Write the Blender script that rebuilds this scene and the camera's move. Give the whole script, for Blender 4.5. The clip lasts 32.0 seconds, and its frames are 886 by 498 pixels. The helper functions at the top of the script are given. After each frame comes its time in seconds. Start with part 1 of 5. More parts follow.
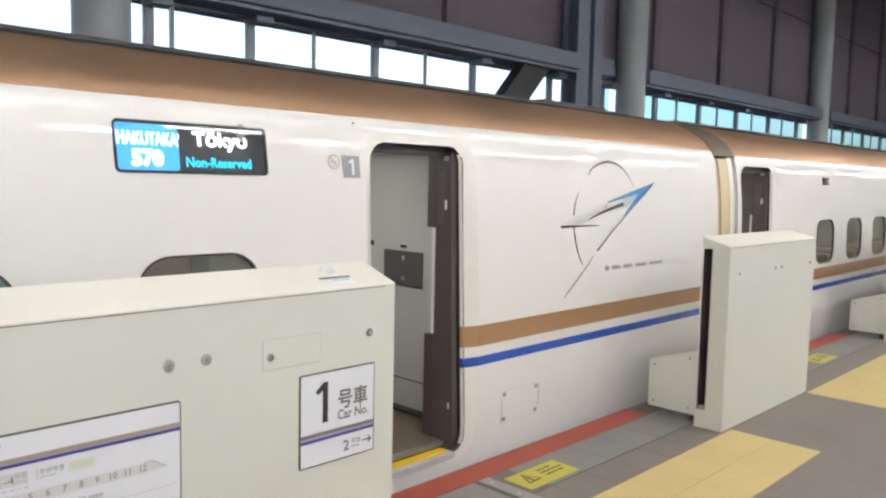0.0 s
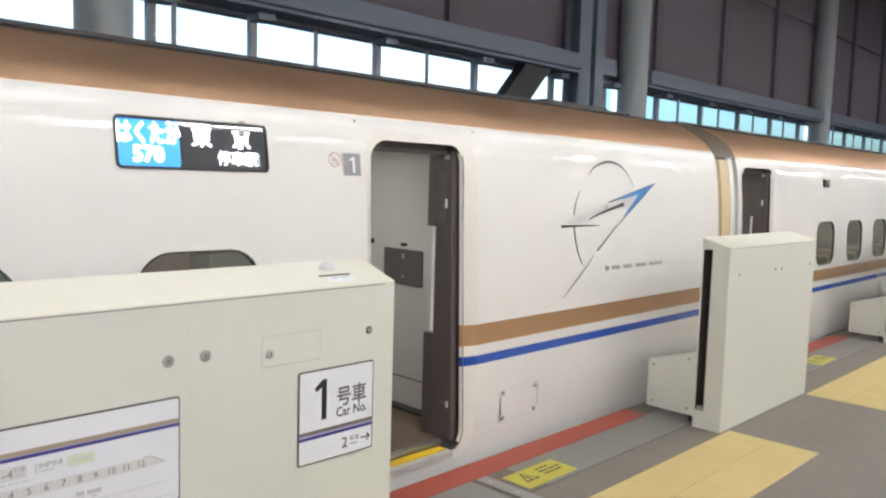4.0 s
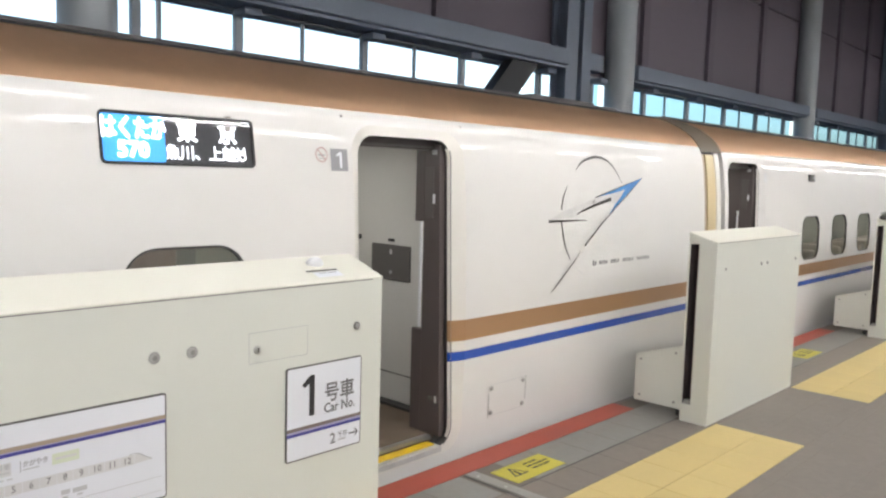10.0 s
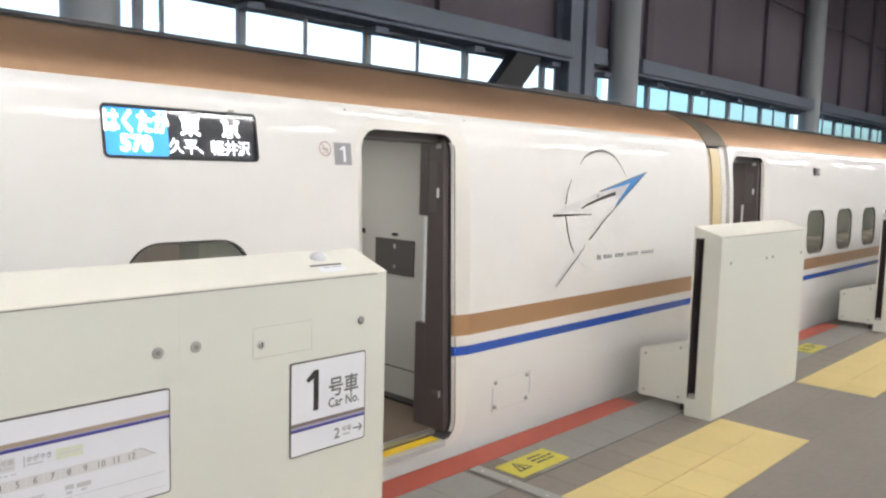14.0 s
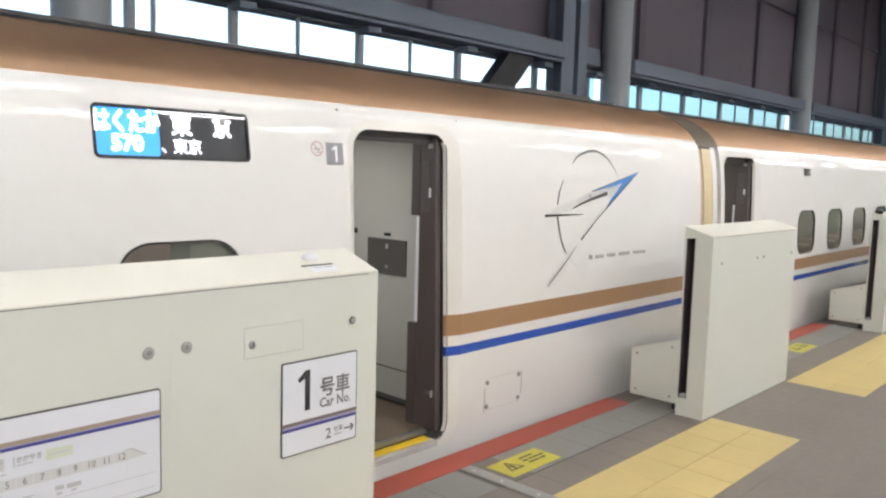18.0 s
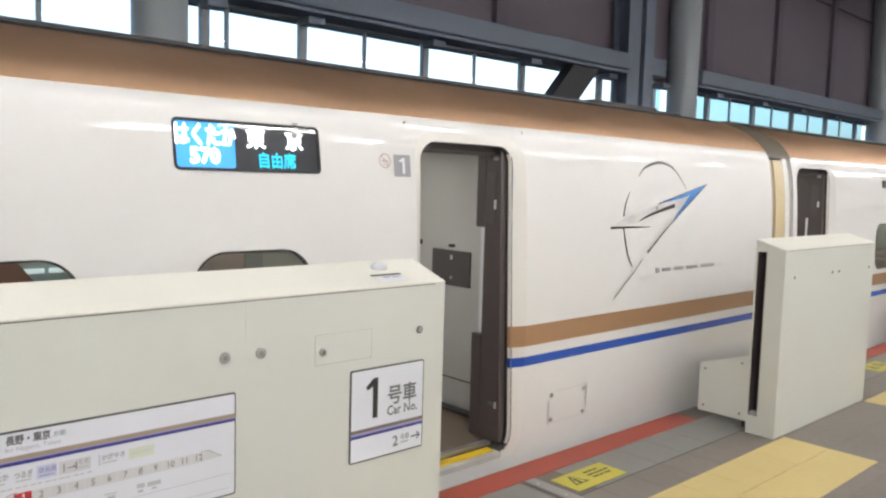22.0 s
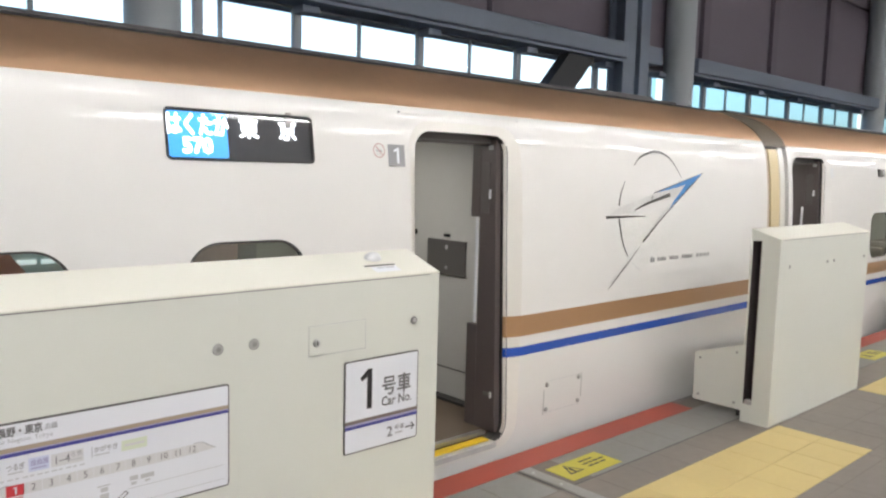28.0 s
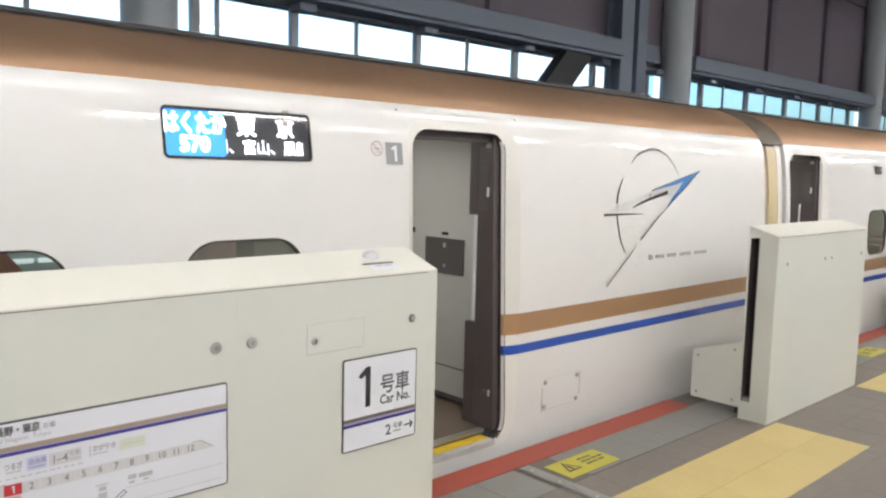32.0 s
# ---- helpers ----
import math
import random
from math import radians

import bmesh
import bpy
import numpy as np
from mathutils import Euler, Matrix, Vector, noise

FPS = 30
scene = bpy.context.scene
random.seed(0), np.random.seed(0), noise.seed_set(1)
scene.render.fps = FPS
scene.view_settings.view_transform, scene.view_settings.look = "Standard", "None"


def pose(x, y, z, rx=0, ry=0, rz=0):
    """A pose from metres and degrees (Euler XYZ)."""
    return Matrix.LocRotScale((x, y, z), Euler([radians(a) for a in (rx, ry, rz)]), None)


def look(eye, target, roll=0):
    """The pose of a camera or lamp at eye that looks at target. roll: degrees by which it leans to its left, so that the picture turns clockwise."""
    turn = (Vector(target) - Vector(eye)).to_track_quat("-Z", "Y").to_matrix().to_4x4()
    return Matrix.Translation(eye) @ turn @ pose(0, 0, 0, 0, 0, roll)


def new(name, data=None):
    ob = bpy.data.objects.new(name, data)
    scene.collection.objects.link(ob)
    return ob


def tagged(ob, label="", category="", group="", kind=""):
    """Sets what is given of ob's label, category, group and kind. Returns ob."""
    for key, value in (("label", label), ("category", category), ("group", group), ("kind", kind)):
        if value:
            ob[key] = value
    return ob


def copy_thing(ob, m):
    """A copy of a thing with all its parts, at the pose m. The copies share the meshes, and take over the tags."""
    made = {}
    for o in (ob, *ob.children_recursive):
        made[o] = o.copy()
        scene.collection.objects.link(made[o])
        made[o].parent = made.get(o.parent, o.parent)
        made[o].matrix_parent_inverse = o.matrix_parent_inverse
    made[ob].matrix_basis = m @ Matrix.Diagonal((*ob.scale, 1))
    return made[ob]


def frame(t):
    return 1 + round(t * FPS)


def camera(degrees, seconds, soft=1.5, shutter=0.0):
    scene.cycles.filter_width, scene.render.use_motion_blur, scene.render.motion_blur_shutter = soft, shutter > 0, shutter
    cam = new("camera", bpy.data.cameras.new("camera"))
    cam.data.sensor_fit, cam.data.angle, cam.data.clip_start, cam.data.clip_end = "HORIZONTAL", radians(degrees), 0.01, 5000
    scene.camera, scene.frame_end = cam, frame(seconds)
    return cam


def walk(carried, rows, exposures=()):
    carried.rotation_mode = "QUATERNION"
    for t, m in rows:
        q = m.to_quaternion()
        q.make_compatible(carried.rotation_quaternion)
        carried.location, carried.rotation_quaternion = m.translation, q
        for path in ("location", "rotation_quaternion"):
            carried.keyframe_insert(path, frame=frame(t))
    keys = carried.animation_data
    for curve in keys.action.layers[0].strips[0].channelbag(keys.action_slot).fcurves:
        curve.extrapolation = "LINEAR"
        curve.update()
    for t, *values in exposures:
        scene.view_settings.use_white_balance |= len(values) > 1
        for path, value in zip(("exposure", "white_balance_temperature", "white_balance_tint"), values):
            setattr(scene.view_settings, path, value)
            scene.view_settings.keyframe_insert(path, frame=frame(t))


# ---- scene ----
# The hand-held camera: it stands on the platform and turns a little.
WAY = [
    (0, -0.0024, -0.0011, 1.7037, 84.947, -1.223, -45.567), (0.5, -0.0021, -0.0063, 1.7057, 85.085, -1.448, -45.681), (1, -0.0056, -0.0056, 1.7039, 84.809, -1.510, -45.328),
    (1.5, -0.0041, -0.0101, 1.7020, 84.854, -1.595, -45.469), (2, -0.0035, -0.0086, 1.7032, 84.831, -1.648, -45.525), (2.5, -0.0053, -0.0043, 1.6997, 84.999, -1.611, -45.554),
    (3, -0.0054, -0.0047, 1.7000, 84.732, -1.616, -45.274), (3.5, -0.0034, -0.0039, 1.7008, 84.789, -1.662, -45.346), (5.5, -0.0070, -0.0089, 1.7049, 85.108, -1.692, -45.998),
    (6, -0.0083, -0.0079, 1.7029, 85.339, -1.779, -45.951), (6.5, -0.0073, -0.0077, 1.7027, 85.296, -1.747, -46.190), (7, -0.0050, -0.0081, 1.7054, 84.874, -1.780, -45.987),
    (7.5, -0.0024, -0.0040, 1.7006, 84.754, -1.731, -46.042), (8, 0.0003, 0.0008, 1.6979, 84.548, -1.857, -45.941), (8.5, -0.0000, 0.0016, 1.6980, 84.408, -1.794, -46.080),
    (9, -0.0012, 0.0032, 1.6998, 84.237, -1.659, -45.858), (9.5, -0.0004, -0.0032, 1.6979, 84.454, -1.611, -46.063), (10, 0.0004, -0.0018, 1.6988, 84.580, -1.597, -46.407),
    (10.5, 0.0009, -0.0004, 1.6931, 84.376, -1.360, -46.358), (11, 0.0068, 0.0055, 1.6965, 83.891, -1.699, -46.380), (11.5, 0.0143, 0.0097, 1.6912, 83.816, -1.613, -46.218),
    (12, 0.0148, 0.0132, 1.6952, 83.732, -1.729, -46.221), (12.5, 0.0117, 0.0116, 1.6920, 83.716, -1.517, -46.125), (13, 0.0146, 0.0183, 1.6926, 83.575, -1.628, -46.321),
    (13.5, 0.0088, 0.0080, 1.6964, 83.989, -1.661, -46.069), (14, 0.0085, 0.0128, 1.6970, 84.155, -1.544, -46.178), (14.5, 0.0075, 0.0118, 1.6953, 84.041, -1.522, -46.264),
    (16.5, 0.0040, -0.0041, 1.6992, 84.322, -1.612, -46.694), (17, 0.0070, -0.0033, 1.6986, 84.310, -1.607, -46.855), (17.5, 0.0100, 0.0011, 1.6985, 84.272, -1.712, -46.992),
    (18, 0.0090, 0.0056, 1.6985, 84.157, -1.616, -46.694), (18.5, 0.0084, 0.0034, 1.6962, 84.228, -1.633, -46.753), (19, 0.0062, 0.0024, 1.6970, 84.448, -1.587, -46.827),
    (19.5, 0.0042, -0.0018, 1.6990, 84.732, -1.568, -46.854), (20, -0.0123, 0.0147, 1.6859, 84.615, -1.043, -43.406), (20.5, -0.0193, 0.0101, 1.6993, 84.000, -1.259, -40.765),
    (21, -0.0171, 0.0076, 1.6988, 84.248, -1.583, -41.434), (21.5, -0.0217, 0.0006, 1.7005, 84.660, -1.703, -42.117), (22, -0.0256, 0.0026, 1.6949, 84.928, -1.603, -42.167),
    (22.5, -0.0202, 0.0074, 1.6986, 84.753, -1.615, -42.036), (23, -0.0173, 0.0048, 1.6987, 84.615, -1.586, -42.140), (23.5, -0.0158, 0.0119, 1.6966, 84.708, -1.501, -42.214),
    (24, -0.0136, 0.0083, 1.6974, 84.437, -1.362, -42.055), (24.5, -0.0110, 0.0098, 1.7007, 84.433, -1.240, -42.090), (25, -0.0123, 0.0091, 1.6988, 84.661, -1.322, -42.226),
    (25.5, -0.0139, 0.0035, 1.6982, 84.646, -1.342, -42.166), (27.5, -0.0103, 0.0057, 1.6959, 84.195, -1.358, -42.395), (28, -0.0115, 0.0067, 1.6987, 84.136, -1.522, -42.455),
    (28.5, -0.0107, 0.0117, 1.6956, 84.304, -1.538, -42.652), (29, -0.0096, 0.0102, 1.6967, 84.218, -1.510, -42.622), (29.5, -0.0113, 0.0115, 1.6989, 84.111, -1.591, -42.842),
    (30, -0.0123, 0.0050, 1.6956, 84.004, -1.591, -42.669), (30.5, -0.0113, 0.0095, 1.6968, 84.161, -1.521, -42.786), (31, -0.0111, 0.0098, 1.6921, 84.309, -1.494, -42.837),
    (31.5, -0.0115, 0.0091, 1.6964, 84.145, -1.435, -42.684), (32, -0.0107, 0.0094, 1.6962, 84.021, -1.396, -42.633),
]
cam = camera(59.37, 32.0, soft=2.3, shutter=0.4)
walk(cam, [(t, pose(x, y, z, rx, ry, rz)) for t, x, y, z, rx, ry, rz in WAY],
     [(0, 1.76), (6, 1.75), (10, 1.78), (13, 1.81), (19, 1.78), (22, 1.71), (25, 1.71), (28, 1.74), (32, 1.75)])

# ---- world and light ----
world = bpy.data.worlds.new("world")
scene.world = world
world.use_nodes = True
wn = world.node_tree
sky = wn.nodes.new("ShaderNodeTexSky")
sky.sky_type, sky.sun_disc = "NISHITA", False
sky.sun_elevation, sky.sun_rotation = radians(48), radians(200)
sky.dust_density, sky.ozone_density = 3.0, 1.0
wn.links.new(sky.outputs[0], wn.nodes["Background"].inputs[0])
wn.nodes["Background"].inputs[1].default_value = 0.15
sun = new("sun", bpy.data.lights.new("sun", "SUN"))
sun.data.energy, sun.data.angle, sun.data.color = 1.0, radians(12), (1.0, 0.96, 0.9)
sun.matrix_world = look((-6, -14, 20), (0, 0, 0))
TUBE_GLOW = 13.5
scene.view_settings.exposure = 1.76


# ---- materials ----
def node_mat(name, base, rough=0.5, metal=0.0, vary=0.12, big=1.5, fine=60.0, bump=0.05, coat=0.0, per_piece=0.0, spec=0.5, whole=False, gloss=0.07):
    """A painted or natural surface: two scales of colour change, uneven gloss and fine relief; whole: the change runs on over the pieces."""
    m = bpy.data.materials.new(name)
    m.use_nodes = True
    nt, nd = m.node_tree, m.node_tree.nodes
    b = nd["Principled BSDF"]
    geo = nd.new("ShaderNodeTexCoord")
    n1, n2 = nd.new("ShaderNodeTexNoise"), nd.new("ShaderNodeTexNoise")
    n1.inputs["Scale"].default_value, n1.inputs["Detail"].default_value = big, 4
    n2.inputs["Scale"].default_value, n2.inputs["Detail"].default_value = fine, 3
    place = nd.new("ShaderNodeNewGeometry").outputs["Position"] if whole else geo.outputs["Object"]
    nt.links.new(place, n1.inputs["Vector"])
    nt.links.new(place, n2.inputs["Vector"])
    mix = nd.new("ShaderNodeMath")
    mix.operation = "MULTIPLY_ADD"
    nt.links.new(n2.outputs["Fac"], mix.inputs[0])
    mix.inputs[1].default_value = 0.5
    nt.links.new(n1.outputs["Fac"], mix.inputs[2])
    last = mix.outputs[0]
    if per_piece:
        info, add = nd.new("ShaderNodeObjectInfo"), nd.new("ShaderNodeMath")
        add.operation = "MULTIPLY_ADD"
        nt.links.new(info.outputs["Random"], add.inputs[0])
        add.inputs[1].default_value = per_piece
        nt.links.new(last, add.inputs[2])
        last = add.outputs[0]
    ramp = nd.new("ShaderNodeMapRange")
    ramp.inputs["From Min"].default_value, ramp.inputs["From Max"].default_value = 0.3, 1.2 + per_piece
    ramp.inputs["To Min"].default_value, ramp.inputs["To Max"].default_value = 1 - vary, 1 + vary
    nt.links.new(last, ramp.inputs["Value"])
    tint = nd.new("ShaderNodeVectorMath")
    tint.operation = "SCALE"
    tint.inputs[0].default_value = base
    nt.links.new(ramp.outputs[0], tint.inputs["Scale"])
    nt.links.new(tint.outputs[0], b.inputs["Base Color"])
    r2 = nd.new("ShaderNodeMapRange")
    r2.inputs["To Min"].default_value, r2.inputs["To Max"].default_value = rough * 0.85, min(1, rough * 1.2)
    nt.links.new(n1.outputs["Fac"], r2.inputs["Value"])
    nt.links.new(r2.outputs[0], b.inputs["Roughness"])
    b.inputs["Metallic"].default_value = metal
    b.inputs["Coat Weight"].default_value, b.inputs["Coat Roughness"].default_value = coat, gloss
    b.inputs["Specular IOR Level"].default_value = spec
    if bump:
        bp = nd.new("ShaderNodeBump")
        bp.inputs["Strength"].default_value, bp.inputs["Distance"].default_value = bump, 0.004
        nt.links.new(n2.outputs["Fac"], bp.inputs["Height"])
        nt.links.new(bp.outputs[0], b.inputs["Normal"])
    return m


def glow_mat(name, colour, strength):
    m = bpy.data.materials.new(name)
    m.use_nodes = True
    b = m.node_tree.nodes["Principled BSDF"]
    b.inputs["Base Color"].default_value = (*colour, 1)
    b.inputs["Roughness"].default_value = 0.4
    b.inputs["Emission Color"].default_value = (*colour, 1)
    b.inputs["Emission Strength"].default_value = strength
    return m


def glass_mat(name, tint, rough=0.02, ior=1.5):
    """A thin pane: tinted see-through with a mirror gloss."""
    m = bpy.data.materials.new(name)
    m.use_nodes = True
    nt, nd = m.node_tree, m.node_tree.nodes
    nd.remove(nd["Principled BSDF"])
    tr, gl, fr, mx = (nd.new("ShaderNode" + k) for k in ("BsdfTransparent", "BsdfGlossy", "Fresnel", "MixShader"))
    tr.inputs[0].default_value = (*tint, 1)
    gl.inputs["Roughness"].default_value = rough
    fr.inputs[0].default_value = ior
    nt.links.new(fr.outputs[0], mx.inputs[0])
    nt.links.new(tr.outputs[0], mx.inputs[1])
    nt.links.new(gl.outputs[0], mx.inputs[2])
    nt.links.new(mx.outputs[0], nd["Material Output"].inputs[0])
    return m


